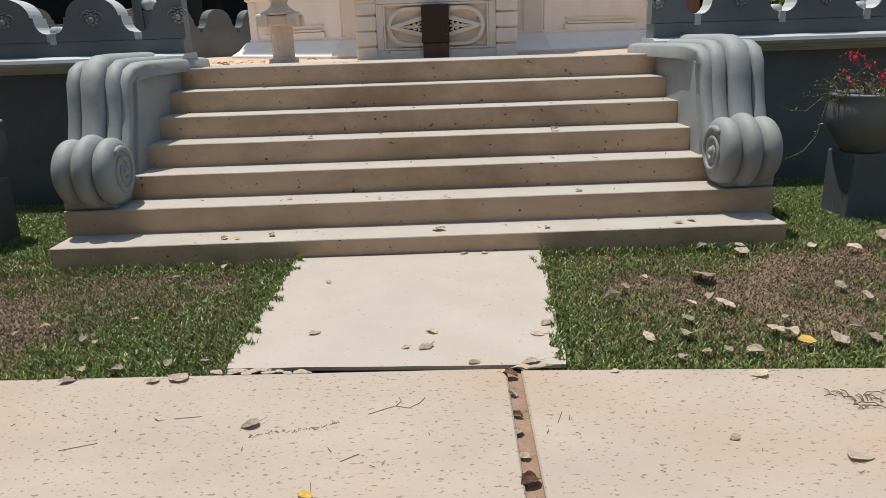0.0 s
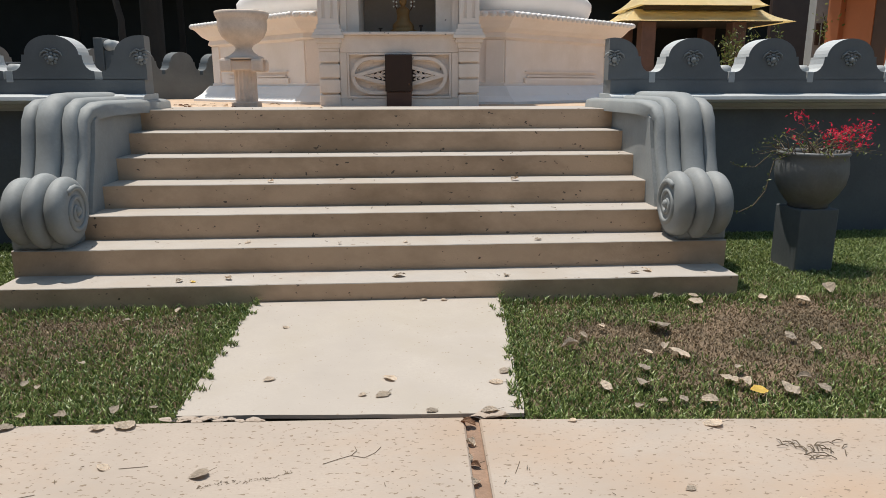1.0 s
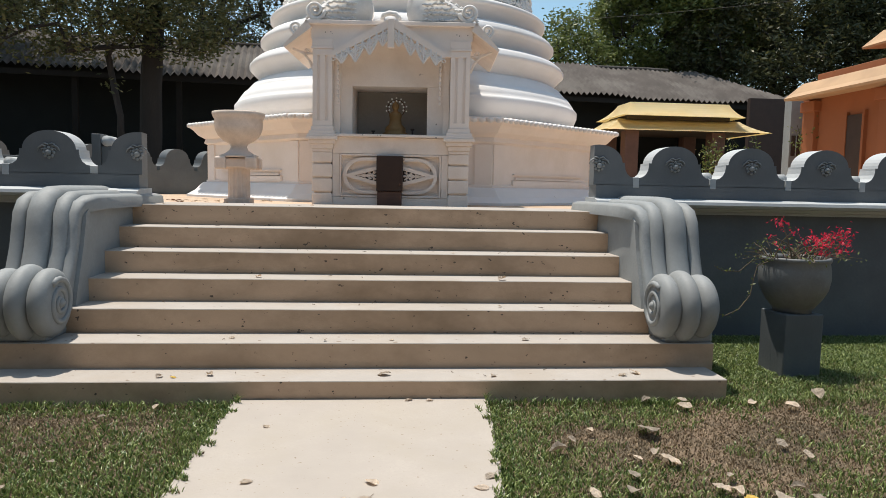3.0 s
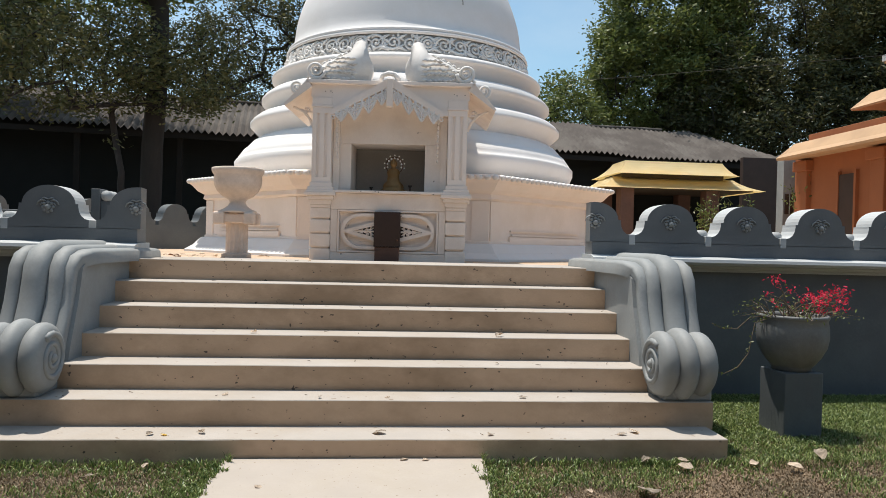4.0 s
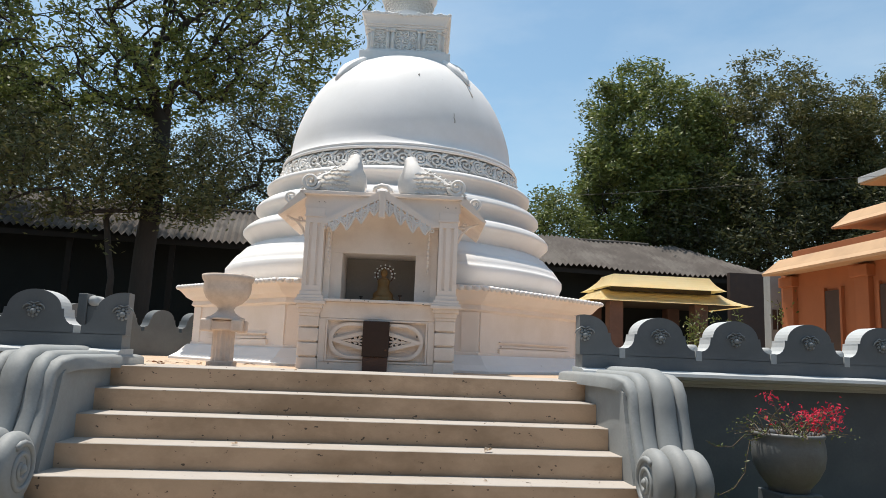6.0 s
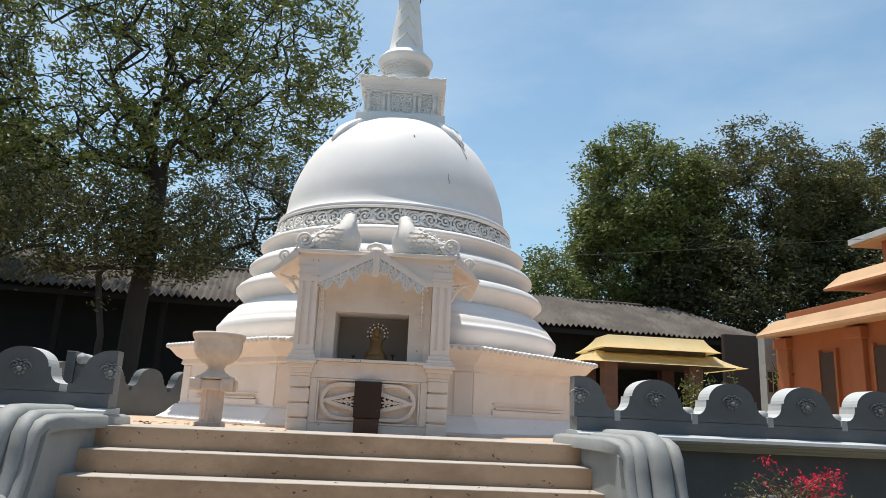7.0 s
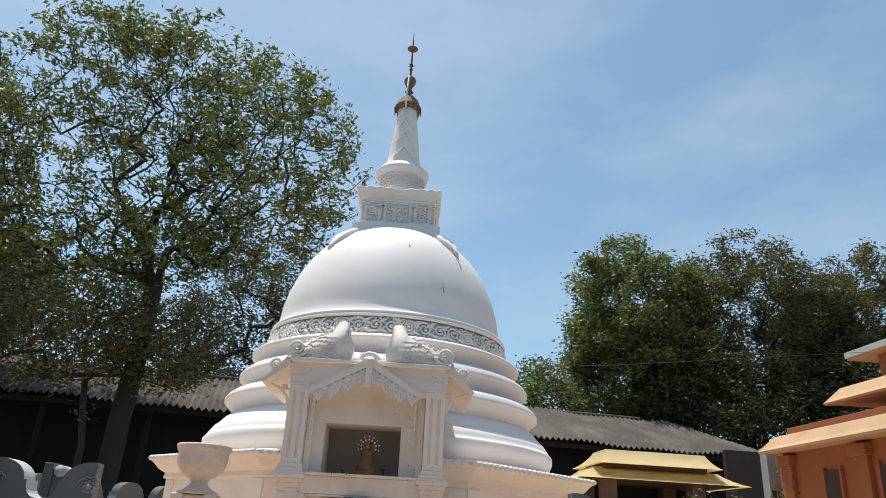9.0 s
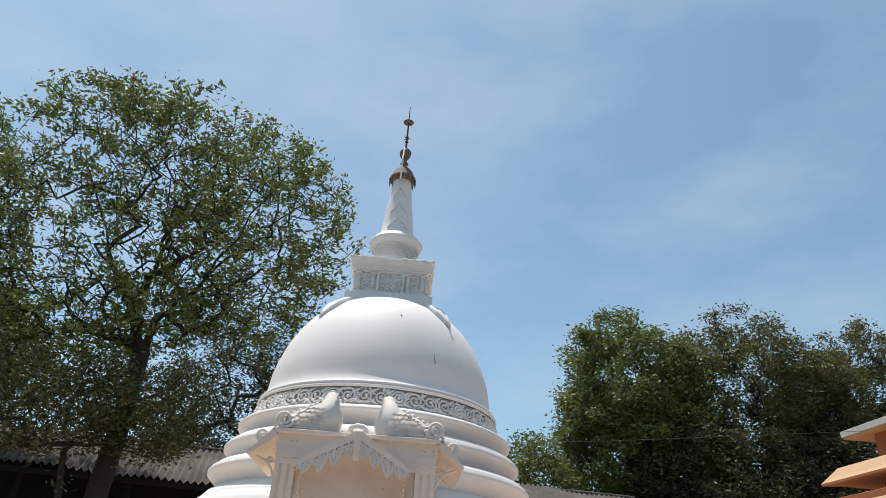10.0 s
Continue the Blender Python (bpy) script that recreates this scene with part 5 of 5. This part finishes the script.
def trees():
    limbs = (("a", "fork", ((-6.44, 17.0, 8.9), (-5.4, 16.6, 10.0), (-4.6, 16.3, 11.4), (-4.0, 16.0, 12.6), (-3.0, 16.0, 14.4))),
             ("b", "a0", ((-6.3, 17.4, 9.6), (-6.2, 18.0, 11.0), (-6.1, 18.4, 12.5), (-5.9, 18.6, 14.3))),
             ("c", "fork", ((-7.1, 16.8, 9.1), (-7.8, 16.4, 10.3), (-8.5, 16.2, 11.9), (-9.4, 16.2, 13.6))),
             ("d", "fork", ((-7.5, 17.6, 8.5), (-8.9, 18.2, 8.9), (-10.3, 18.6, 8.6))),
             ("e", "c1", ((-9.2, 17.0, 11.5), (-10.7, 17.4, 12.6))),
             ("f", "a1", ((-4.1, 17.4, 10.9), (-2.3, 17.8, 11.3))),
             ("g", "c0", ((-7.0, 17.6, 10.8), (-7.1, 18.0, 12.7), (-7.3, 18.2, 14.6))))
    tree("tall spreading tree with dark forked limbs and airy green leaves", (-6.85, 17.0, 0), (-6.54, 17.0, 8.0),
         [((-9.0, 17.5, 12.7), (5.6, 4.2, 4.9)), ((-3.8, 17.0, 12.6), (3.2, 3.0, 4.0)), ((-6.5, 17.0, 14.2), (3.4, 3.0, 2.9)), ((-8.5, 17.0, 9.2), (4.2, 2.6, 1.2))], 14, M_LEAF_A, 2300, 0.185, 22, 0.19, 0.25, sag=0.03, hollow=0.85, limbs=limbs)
    tree("tall leafy tree standing beside the shed", (-15.5, 19.5, 0), (-15.5, 19.5, 6.0), [((-16.5, 20, 11.5), (4.2, 3.5, 6.5)), ((-12.5, 19.5, 8.4), (2.7, 2.6, 1.9))], 5, M_LEAF_B, 800, 0.17, 26, 0.25, 0.24)
    tree("slender multi-stemmed tree before the dark shed", (-7.05, 15.6, 1.0), (-7.05, 15.6, 3.0), [((-8.8, 15.8, 6.1), (3.0, 2.0, 1.7)), ((-5.4, 16.0, 5.9), (1.8, 1.5, 1.3))], 21, M_LEAF_C, 330, 0.15, 24, 0.24, 0.085)
    for x, y, h, seed, twigs in ((-19, 30, 9.0, 31, 320), (-13, 31, 8.0, 32, 250), (-6.0, 30, 9.5, 33, 460), (-0.5, 33, 8.5, 34, 430)):
        tree("dark dense tree behind the shed roof", (x, y, 0), (x, y, 5.0), [((x, y, h), (4.0, 3.0, 5.6))], seed, M_LEAF_B, twigs, 0.19, 28, 0.33, 0.26)
    for x, y, top, rx, rz, seed, mat in ((13.6, 30, 11.5, 3.4, 5.4, 41, M_LEAF_A), (20.6, 30.5, 12.2, 4.8, 5.9, 42, M_LEAF_C), (29.0, 31, 12.2, 5.4, 6.0, 43, M_LEAF_C), (36, 31, 12, 4.5, 6.0, 44, M_LEAF_C)):
        lobes = [((x, y, top), (rx, 3.6, rz)), ((x - rx * (0.75 if x > 14 else 0.35), y, top - 1.6), (rx * 0.6, 3.0, rz * 0.72)), ((x + rx * 0.85, y, top - 0.4), (rx * 0.6, 3.0, rz * 0.86))]
        tree("broad green tree behind the shed roof", (x, y, 0), (x, y, 6.0), lobes, seed, mat, 1500, 0.22, 32, 0.27, 0.25, hollow=0.2, clump=-0.24)
    for x, y, h, seed in ((17, 28, 7.5, 46), (24.5, 28, 7.5, 47), (31, 28, 8, 48)):
        tree("dark lower tree behind the shed roof", (x, y, 0), (x, y, 3.5), [((x, y, h), (4.2, 2.6, 3.8))], seed, M_LEAF_B, 420, 0.22, 32, 0.33, 0.2, clump=-0.22)
    tree("small bright green tree behind the shed roof", (8.9, 29, 0), (8.9, 29, 4.0), [((8.9, 29, 6.8), (2.2, 2.0, 2.8))], 45, M_LEAF_A, 170, 0.19, 46, 0.34, 0.2)


# ---- potted shrub ----
def potted_shrub():
    other = thing("pedestal", "square dark grey plastered pedestal beside the stairs", "pedestal", "pedestals", m=pose(-3.30, 0.75, 0, 0, 0, -3))
    part("block", one_box(-0.155, 0.155, -0.155, 0.155, -0.1, 0.442, bevel=0.008), M_DARKGREY, other)
    ped = thing("pedestal", "square dark grey plastered pedestal under the pot", "pedestal", "pedestals", m=pose(3.16, 0.75, 0, 0, 0, 4))
    part("block", one_box(-0.155, 0.155, -0.155, 0.155, -0.1, 0.442, bevel=0.008), M_DARKGREY, ped)
    pot = thing("flower_pot", "round grey cement pot on a square pedestal", "pot", "pots", m=pose(3.16, 0.75, 0.44) @ Matrix.Diagonal((0.79, 0.79, 0.96, 1)))
    part("bowl", lathe(bmesh.new(), [(0.0, 0.0), (0.175, 0.0), (0.18, 0.03), (0.20, 0.05), (0.255, 0.11), (0.305, 0.19), (0.322, 0.27), (0.318, 0.345), (0.305, 0.40), (0.315, 0.41), (0.322, 0.425), (0.315, 0.44), (0.295, 0.44), (0.285, 0.41), (0.29, 0.36), (0.0, 0.36)], 48), M_POT, pot, smooth=True)
    part("soil", lathe(bmesh.new(), [(0.292, 0.365), (0.2, 0.39), (0.0, 0.40)], 24), M_SOIL, pot)
    copy_thing(pot, pose(-3.30, 0.75, 0.44))
    plant = thing("bougainvillea", "straggling shrub with crimson bracts in a cement pot", "plant", m=pose(3.14, 0.75, 0.83) @ Matrix.Scale(0.97, 4))
    rng = random.Random(9)
    stems, blooms, greens = bmesh.new(), [], []

    def bunch(p, count, spread):
        for _ in range(int(count * 1.8)):
            blooms.append(p + Vector((rng.gauss(0, spread), rng.gauss(0, spread), rng.gauss(0, spread * 0.75))))
    ends = [((-0.12, 0.0, 0.30), 20, 0.032), ((0.0, 0.02, 0.23), 10, 0.028), ((-0.20, 0.0, 0.20), 5, 0.022), ((0.10, 0.0, 0.15), 9, 0.03), ((0.24, 0.05, 0.16), 50, 0.05), ((0.33, 0.0, 0.20), 40, 0.045),
            ((0.36, -0.05, 0.11), 32, 0.045), ((0.20, -0.05, 0.13), 34, 0.042), ((0.45, 0.0, 0.22), 12, 0.03), ((0.28, 0.1, 0.06), 22, 0.04), ((-0.05, 0.1, 0.12), 9, 0.03), ((0.50, 0.05, 0.14), 5, 0.02)]
    for e, count, spread in ends:
        e = Vector(e)
        s = Vector((rng.uniform(-0.12, 0.12), rng.uniform(-0.1, 0.1), -0.02))
        mid = (s + e) * 0.5 + Vector((0, 0, 0.05))
        tube(stems, [s, mid, e], [0.007, 0.005, 0.003], 5)
        bunch(e, count, spread)
        for _ in range(14):
            f = rng.random()
            greens.append(s.lerp(e, f) + Vector((rng.gauss(0, 0.03), rng.gauss(0, 0.03), rng.gauss(0, 0.03))))
    for _ in range(46):
        a = rng.uniform(0, 2 * math.pi)
        s = Vector((0.2 * math.cos(a), 0.2 * math.sin(a), 0))
        e = s + Vector((0.14 * math.cos(a) + rng.gauss(0, 0.08), 0.14 * math.sin(a) + rng.gauss(0, 0.08), rng.uniform(0.0, 0.14)))
        tube(stems, [s, (s + e) / 2 + Vector((0, 0, 0.03)), e], [0.004, 0.003, 0.002], 4)
        for _ in range(4):
            greens.append(e + Vector((rng.gauss(0, 0.03), rng.gauss(0, 0.03), rng.gauss(0, 0.02))))
    trails = ([(-0.22, -0.05, 0.0), (-0.33, -0.08, -0.03), (-0.36, -0.09, -0.14), (-0.38, -0.09, -0.26), (-0.47, -0.1, -0.37), (-0.58, -0.1, -0.42), (-0.70, -0.1, -0.385)],
              [(-0.2, 0.0, 0.02), (-0.33, 0.0, 0.0), (-0.42, 0.02, -0.09), (-0.55, 0.03, -0.09), (-0.62, 0.03, -0.05)])
    for tr in trails:
        tube(stems, tr, 0.0035, 4)
        for a, b in zip(tr, tr[1:]):
            for j in range(7):
                greens.append(Vector(a).lerp(Vector(b), j / 7) + Vector((rng.gauss(0, 0.012), rng.gauss(0, 0.012), rng.gauss(0, 0.012))))
    tagged(part("stem", stems, M_TWIG, plant), kind="stuff")
    tagged(foliage("leaf", [g[:] for g in greens], 0.026, M_LEAF_A, plant, 3, 1.0), kind="stuff")
    tagged(foliage("bract", [b[:] for b in blooms], 0.03, M_PETAL, plant, 4, 1.0), kind="stuff")


# ---- turf and litter ----
def inside_path(x, y, grow=0.0):
    f = min(1, max(0, -y / 1.6))
    return -1.62 < y < 0.02 and (-0.87 - 0.03 * f + grow) < x < (0.70 - 0.145 * f - grow)


def walk_edge(x):
    """The cross walk's far edge."""
    return -1.648 + (x - 0.30) * (-0.03 if x < 0.3 else -0.0675)


def on_turf(x, y):
    if -0.80 < x < 0.48 and y < -1.4:
        return False
    if inside_path(x, y, 0.010 + 0.10 * max(0.0, noise.noise((x * 14, y * 14, 1.0)))) or y < walk_edge(x) - 0.045 * max(0.0, noise.noise((x * 5, 2.0, 7.0))) or y > 1.99:
        return False
    if y > -0.01 and -2.47 < x < 2.31 and (y < 2.3):
        return not (-2.5 < x < 2.36 and y > 0.28) and not (y > -0.01 and -2.45 < x < 2.29)
    if min(abs(x - 3.16), abs(x + 3.30)) < 0.155 and abs(y - 0.75) < 0.155:
        return False
    return True


BARE = ((1.55, -0.75, 0.75, 0.42, 0.62), (2.5, -0.55, 0.7, 0.5, 0.5), (1.9, -1.25, 0.5, 0.25, 0.3), (-2.3, -0.95, 0.5, 0.36, 0.7), (-1.75, -0.30, 0.5, 0.16, 0.55), (-3.0, -0.5, 0.6, 0.5, 0.45), (-1.45, -0.85, 0.4, 0.3, 0.25), (4.0, -0.2, 0.8, 0.6, 0.4))


def grass(name, count, seed, mat, h0, h1, low, high, label):
    rng = np.random.default_rng(seed)
    xs, ys = rng.uniform(-3.9, 5.0, count), rng.uniform(-2.1, 2.0, count)
    v, f = [], []
    for x, y in zip(xs, ys):
        if not on_turf(x, y):
            continue
        patch = 0.72 + 0.30 * noise.noise((x * 1.3 + 3.1, y * 1.5, 0.3)) + 0.34 * noise.noise((x * 3.7, y * 4.2, 4.0))
        for bx, by, rx, ry, deep in BARE:
            patch -= 0.85 * deep * math.exp(-((x - bx) / rx) ** 2 - ((y - by) / ry) ** 2)
        edge = min(abs(y - walk_edge(x)), abs(x + 0.89), abs(x - 0.68 - 0.09 * y)) if y < 0 else 0.3
        patch += 0.40 * math.exp(-edge * 5) + (0.3 if y > 0.6 else 0)
        if not low < patch + rng.uniform(-0.42, 0.42) < high:
            continue
        a, h, w = rng.uniform(0, 6.283), rng.uniform(h0, h1) * (1.7 if -0.09 < y < 0 else 1), rng.uniform(0.0022, 0.0052)
        bend, b = h * rng.uniform(0.3, 1.1), rng.uniform(0, 6.283)
        cx, cy, tx, ty = math.cos(a) * w, math.sin(a) * w, math.cos(b) * bend, math.sin(b) * bend
        k = len(v)
        z = 0.004 if inside_path(x, y) else (-0.004 if y < walk_edge(x) else -0.034)
        v += [(x - cx, y - cy, z), (x + cx, y + cy, z), (x + cx * 0.8 + tx * 0.4, y + cy * 0.8 + ty * 0.4, z + h * 0.65), (x - cx * 0.8 + tx * 0.4, y - cy * 0.8 + ty * 0.4, z + h * 0.65), (x + tx, y + ty, z + h * 0.95)]
        f += [(k, k + 1, k + 2, k + 3), (k + 3, k + 2, k + 4)]
    tagged(raw(name, v, f, mat), label, "grass", kind="stuff")


def fallen_leaf(x, y, z, size, turn, mat, seed, curl=0.35, label="curled dry brown leaf lying on the ground", lean=(-4, 7)):
    rng = random.Random(seed)
    bm = bmesh.new()
    rows = []
    wrap = curl * rng.uniform(-0.6, 1.0)
    for i in range(7):
        f = i / 6
        w = 0.42 * math.sin(math.pi * min(1, f * 0.93 + 0.07)) ** 0.7 * (1.15 - 0.45 * f)
        up = curl * (0.12 * math.sin(math.pi * f) + 0.16 * f * f)
        fold = curl * rng.uniform(0.2, 0.6)
        rows.append([bm.verts.new((w * s * (1 - 0.25 * wrap * abs(s)) * rng.uniform(0.82, 1.08), f - 0.5 + rng.uniform(-0.03, 0.03), up + abs(s) ** 1.5 * w * (fold + wrap) + rng.uniform(-0.07, 0.07) * curl + 0.02)) for s in (-1, -0.5, 0, 0.5, 1)])
    for lo, hi in zip(rows, rows[1:]):
        for k in range(4):
            bm.faces.new((lo[k], lo[k + 1], hi[k + 1], hi[k]))
    bmesh.ops.solidify(bm, geom=list(bm.faces), thickness=0.012)
    for v in bm.verts:
        v.co *= size
    root = part("fallen_leaf", bm, mat)
    tilt = rng.uniform(*lean)
    root.matrix_world = pose(x, y, z + 0.15 * size * math.sin(radians(abs(tilt)))) @ pose(0, 0, 0, tilt, rng.uniform(-14, 14), 0) @ pose(0, 0, 0, 0, 0, turn)
    tagged(root, label, "leaf", "fallen leaves")
    part("stalk", tube(bmesh.new(), [(0, -0.48 * size, 0.02 * size), (0.04 * size, -0.7 * size, 0.03 * size), (0.1 * size, -0.9 * size, 0.01 * size)], 0.012 * size, 4), M_TWIG, root)
    return root


def litter():
    rng = random.Random(12)
    # larger leaves on the turf
    for x, y, s in LEAVES_RIGHT + LEAVES_LEFT:
        fallen_leaf(x, y, 0.002, s * 0.88, rng.uniform(0, 360), M_DRYLEAF, rng.random(), rng.uniform(0.35, 0.7), "curled dry brown leaf lying on the turf", (-9, 12))
    fallen_leaf(1.64, -1.51, 0.012, 0.085, 100, M_YELLOWLEAF, 7, 0.12, "bright yellow leaf lying on the turf", (8, 10))
    fallen_leaf(-0.408, -2.47, 0.004, 0.05, 70, M_YELLOWLEAF, 17, 0.3, "small yellow leaf lying on pale cement")
    fallen_leaf(-1.266, 0.093, Z1 + 0.004, 0.04, 80, M_YELLOWLEAF, 18, 0.3, "small yellow leaf lying on a step")
    for x, y, s in LEAVES_SLAB:
        fallen_leaf(x, y, 0.003 if y < -1.66 else 0.008, s * 0.95, rng.uniform(40, 140), M_DRYLEAF, rng.random(), 0.22, "small dry leaf lying on pale cement", (-3, 4))
    for k, x, s in LEAVES_STEP:
        fallen_leaf(x, (k - 1) * D_TREAD + rng.uniform(0.06, 0.2), Z1 + (k - 1) * H + 0.004, s, rng.uniform(0, 360), M_DRYLEAF, rng.random(), 0.6, "small dry leaf lying on a step")
    for i in range(17):
        y = -1.72 - i * 0.11 + rng.uniform(-0.05, 0.05)
        x = 0.31 + (y + 1.65) * 0.036
        fallen_leaf(x + rng.uniform(-0.015, 0.015), y, -0.016 + rng.uniform(-0.006, 0.008), rng.uniform(0.035, 0.085), rng.uniform(0, 360), M_DRYLEAF if i % 3 else M_RUSTLEAF, rng.random(), rng.uniform(0.3, 1.0), "dry leaf caught in the drain")
    for i in range(26):
        fallen_leaf(rng.uniform(-2.6, -1.3), rng.uniform(2.7, 5.0), 1.112, rng.uniform(0.04, 0.09), rng.uniform(0, 360), M_DRYLEAF if i % 2 else M_RUSTLEAF, rng.random(), 0.4, "dry leaf lying on the sandy terrace")
    # twigs and straw bits
    bm = bmesh.new()
    for i in range(150):
        x, y = rng.uniform(-3.2, 3.4), rng.uniform(-4.2, -1.8)
        a, L = rng.uniform(0, math.pi), rng.uniform(0.006, 0.028)
        z = 0.004
        tube(bm, [(x, y, z), (x + L * math.cos(a), y + L * math.sin(a), z + 0.002)], 0.0013, 4)
    for path in ([(-0.25, -1.99), (-0.19, -1.955), (-0.15, -1.935), (-0.10, -1.955), (-0.06, -1.92), (-0.04, -1.88)], [(-0.15, -1.935), (-0.13, -1.90), (-0.14, -1.87)], [(-0.32, -2.29), (-0.26, -2.25)],
                 [(-0.98, -1.97), (-0.88, -1.96)], [(-0.40, -2.40), (-0.38, -2.52)], [(-1.32, -2.16), (-1.2, -2.12)], [(0.44, -2.1), (0.47, -2.02)]):
        tube(bm, [(x, y, 0.002) for x, y in path], 0.0011, 5)
    for i in range(26):
        x, y, a = 1.6 + rng.gauss(0, 0.05), -2.03 + rng.gauss(0, 0.03), rng.uniform(0, math.pi)
        tube(bm, [(x, y, 0.004), (x + 0.02 * math.cos(a), y + 0.02 * math.sin(a), 0.012), (x + 0.045 * math.cos(a), y + 0.04 * math.sin(a), 0.006)], 0.002, 4)
    for i in range(90):
        f = rng.random()
        x, y, a, L = -0.68 + 0.33 * f + rng.gauss(0, 0.006), -2.128 + 0.086 * f + 0.012 * math.sin(f * 7) + rng.gauss(0, 0.006), rng.uniform(0, math.pi), rng.uniform(0.003, 0.009)
        tube(bm, [(x, y, 0.0015), (x + L * math.cos(a), y + L * math.sin(a), 0.002)], 0.0009, 4)
    for i in range(40):
        k = rng.randint(1, 7)
        x, y = rng.uniform(-2.0, 1.9), (k - 1) * D_TREAD + rng.uniform(0.08, 0.27)
        a, L, z = rng.uniform(0, math.pi), rng.uniform(0.01, 0.04), Z1 + (k - 1) * H + 0.004
        tube(bm, [(x, y, z), (x + L * math.cos(a), y + L * math.sin(a), z + 0.004)], 0.002, 4)
    tagged(part("straw_bits", bm, M_TWIG), "scattered bits of straw and twig on the cement", "litter", kind="stuff")


LEAVES_RIGHT = [(1.52, -0.62, 0.189), (1.47, -1.03, 0.127), (0.94, -0.89, 0.111), (1.04, -0.76, 0.077), (1.32, -0.99, 0.067), (1.44, -0.93, 0.076), (1.23, -1.19, 0.077), (1.16, -1.39, 0.113), (0.98, -1.39, 0.079),
                (1.19, -0.6, 0.056), (1.92, -0.18, 0.111), (1.72, -0.06, 0.085), (1.97, -0.05, 0.077), (2.4, -0.12, 0.078), (2.63, -0.19, 0.109), (2.18, -0.82, 0.084), (2.23, -0.98, 0.082), (1.69, -1.23, 0.059),
                (1.58, -1.36, 0.105), (1.63, -1.41, 0.098), (1.8, -1.48, 0.113), (1.95, -1.5, 0.107), (1.06, -1.61, 0.062), (1.18, -1.57, 0.064), (1.28, -1.55, 0.058), (1.39, -1.58, 0.091), (1.93, -1.38, 0.08), (2.94, 0.04, 0.127)]
LEAVES_LEFT = [(-1.54, -1.53, 0.065), (-1.38, -1.53, 0.07), (-1.17, -1.49, 0.063), (-1.02, -1.47, 0.044), (-1.61, -1.23, 0.045), (-1.69, -1.18, 0.053), (-1.96, -1.01, 0.054), (-1.53, -0.95, 0.05), (-2.06, -1.09, 0.056), (-1.3, -0.12, 0.06), (-1.55, -0.3, 0.05)]
LEAVES_SLAB = [(-1.55, -1.63, 0.071), (-1.18, -1.66, 0.061), (-1.08, -1.64, 0.103), (-1.04, -1.96, 0.055), (-0.68, -2.04, 0.077), (-0.57, -1.23, 0.065), (-0.01, -1.26, 0.075), (-0.04, -1.43, 0.084), (-0.13, -1.43, 0.042), (0.54, -1.21, 0.077),
               (0.48, -1.33, 0.072), (0.17, -1.6, 0.063), (0.41, -1.62, 0.08), (1.3, -1.79, 0.085), (0.74, -1.72, 0.041), (1.02, -2.24, 0.043), (1.37, -2.37, 0.105), (0.2, -0.04, 0.06), (0.33, -0.05, 0.05), (-0.6, -0.5, 0.05)]
LEAVES_STEP = [(1, -1.35, 0.05), (1, -1.05, 0.06), (1, 0.05, 0.09), (1, 0.75, 0.05), (1, 1.72, 0.08), (1, 1.62, 0.06), (2, -0.98, 0.05), (2, -0.35, 0.035), (2, 0.1, 0.035), (2, 1.02, 0.055), (4, 0.95, 0.075), (4, -0.9, 0.06),
               (5, -0.4, 0.03), (5, 0.6, 0.03), (6, 0.1, 0.03), (7, -0.6, 0.03), (3, 0.9, 0.03)]


def overhead_wire():
    ob = part("overhead_wire", tube(bmesh.new(), [(-6.8, 17.0, 5.3), (0.0, 14.2, 5.22), (6.0, 11.74, 5.33), (11.3, 9.55, 5.58)], 0.004, 5), M_WIRE)
    tagged(ob, "thin overhead wire slung before the trees", "wire")


def sky_blockers():
    """Unseen dark screens, added behind and beside the viewer to block sky light."""
    ob = part("wall_back", one_box(-45, 45, -14.4, -14.0, -0.3, 8.0), M_SHADEBLACK)
    tagged(ob, "unseen near-black screen that blocks sky light from behind", "wall", kind="structure")
    ob = part("wall_side", one_box(-8.4, -8.0, -14.0, 1.0, -0.3, 8.0), M_SHADEBLACK)
    tagged(ob, "unseen near-black screen that blocks sky light at the side", "wall", kind="structure")


ground()
sky_blockers()
terrace()
pavement()
joint_chips()
stairs()
front_wall("wall_right", 1.945, 1, -0.025, 7.5)
front_wall("wall_left", -2.054, -1, -0.02, 7.0)
far_wall()
shed()
hall()
shrub(8.9, 14.2, 1.6, 71)
shrub(9.9, 14.3, 1.75, 72)
shrub(10.3, 11.7, 1.9, 73)
pavilion()
stupa()
portico()
balustrade("balustrade", 1.957, 1)
balustrade("balustrade", -2.095, -1)
trees()
offering_box()
urn()
altar_figure()
potted_shrub()
overhead_wire()
grass("turf", 440000, 1, M_GRASS, 0.014, 0.038, 0.61, 9, "short green turf with bare patches")
grass("dry_turf", 280000, 2, M_DRYGRASS, 0.006, 0.020, -9, 0.95, "thin dry grass on bare soil")
litter()
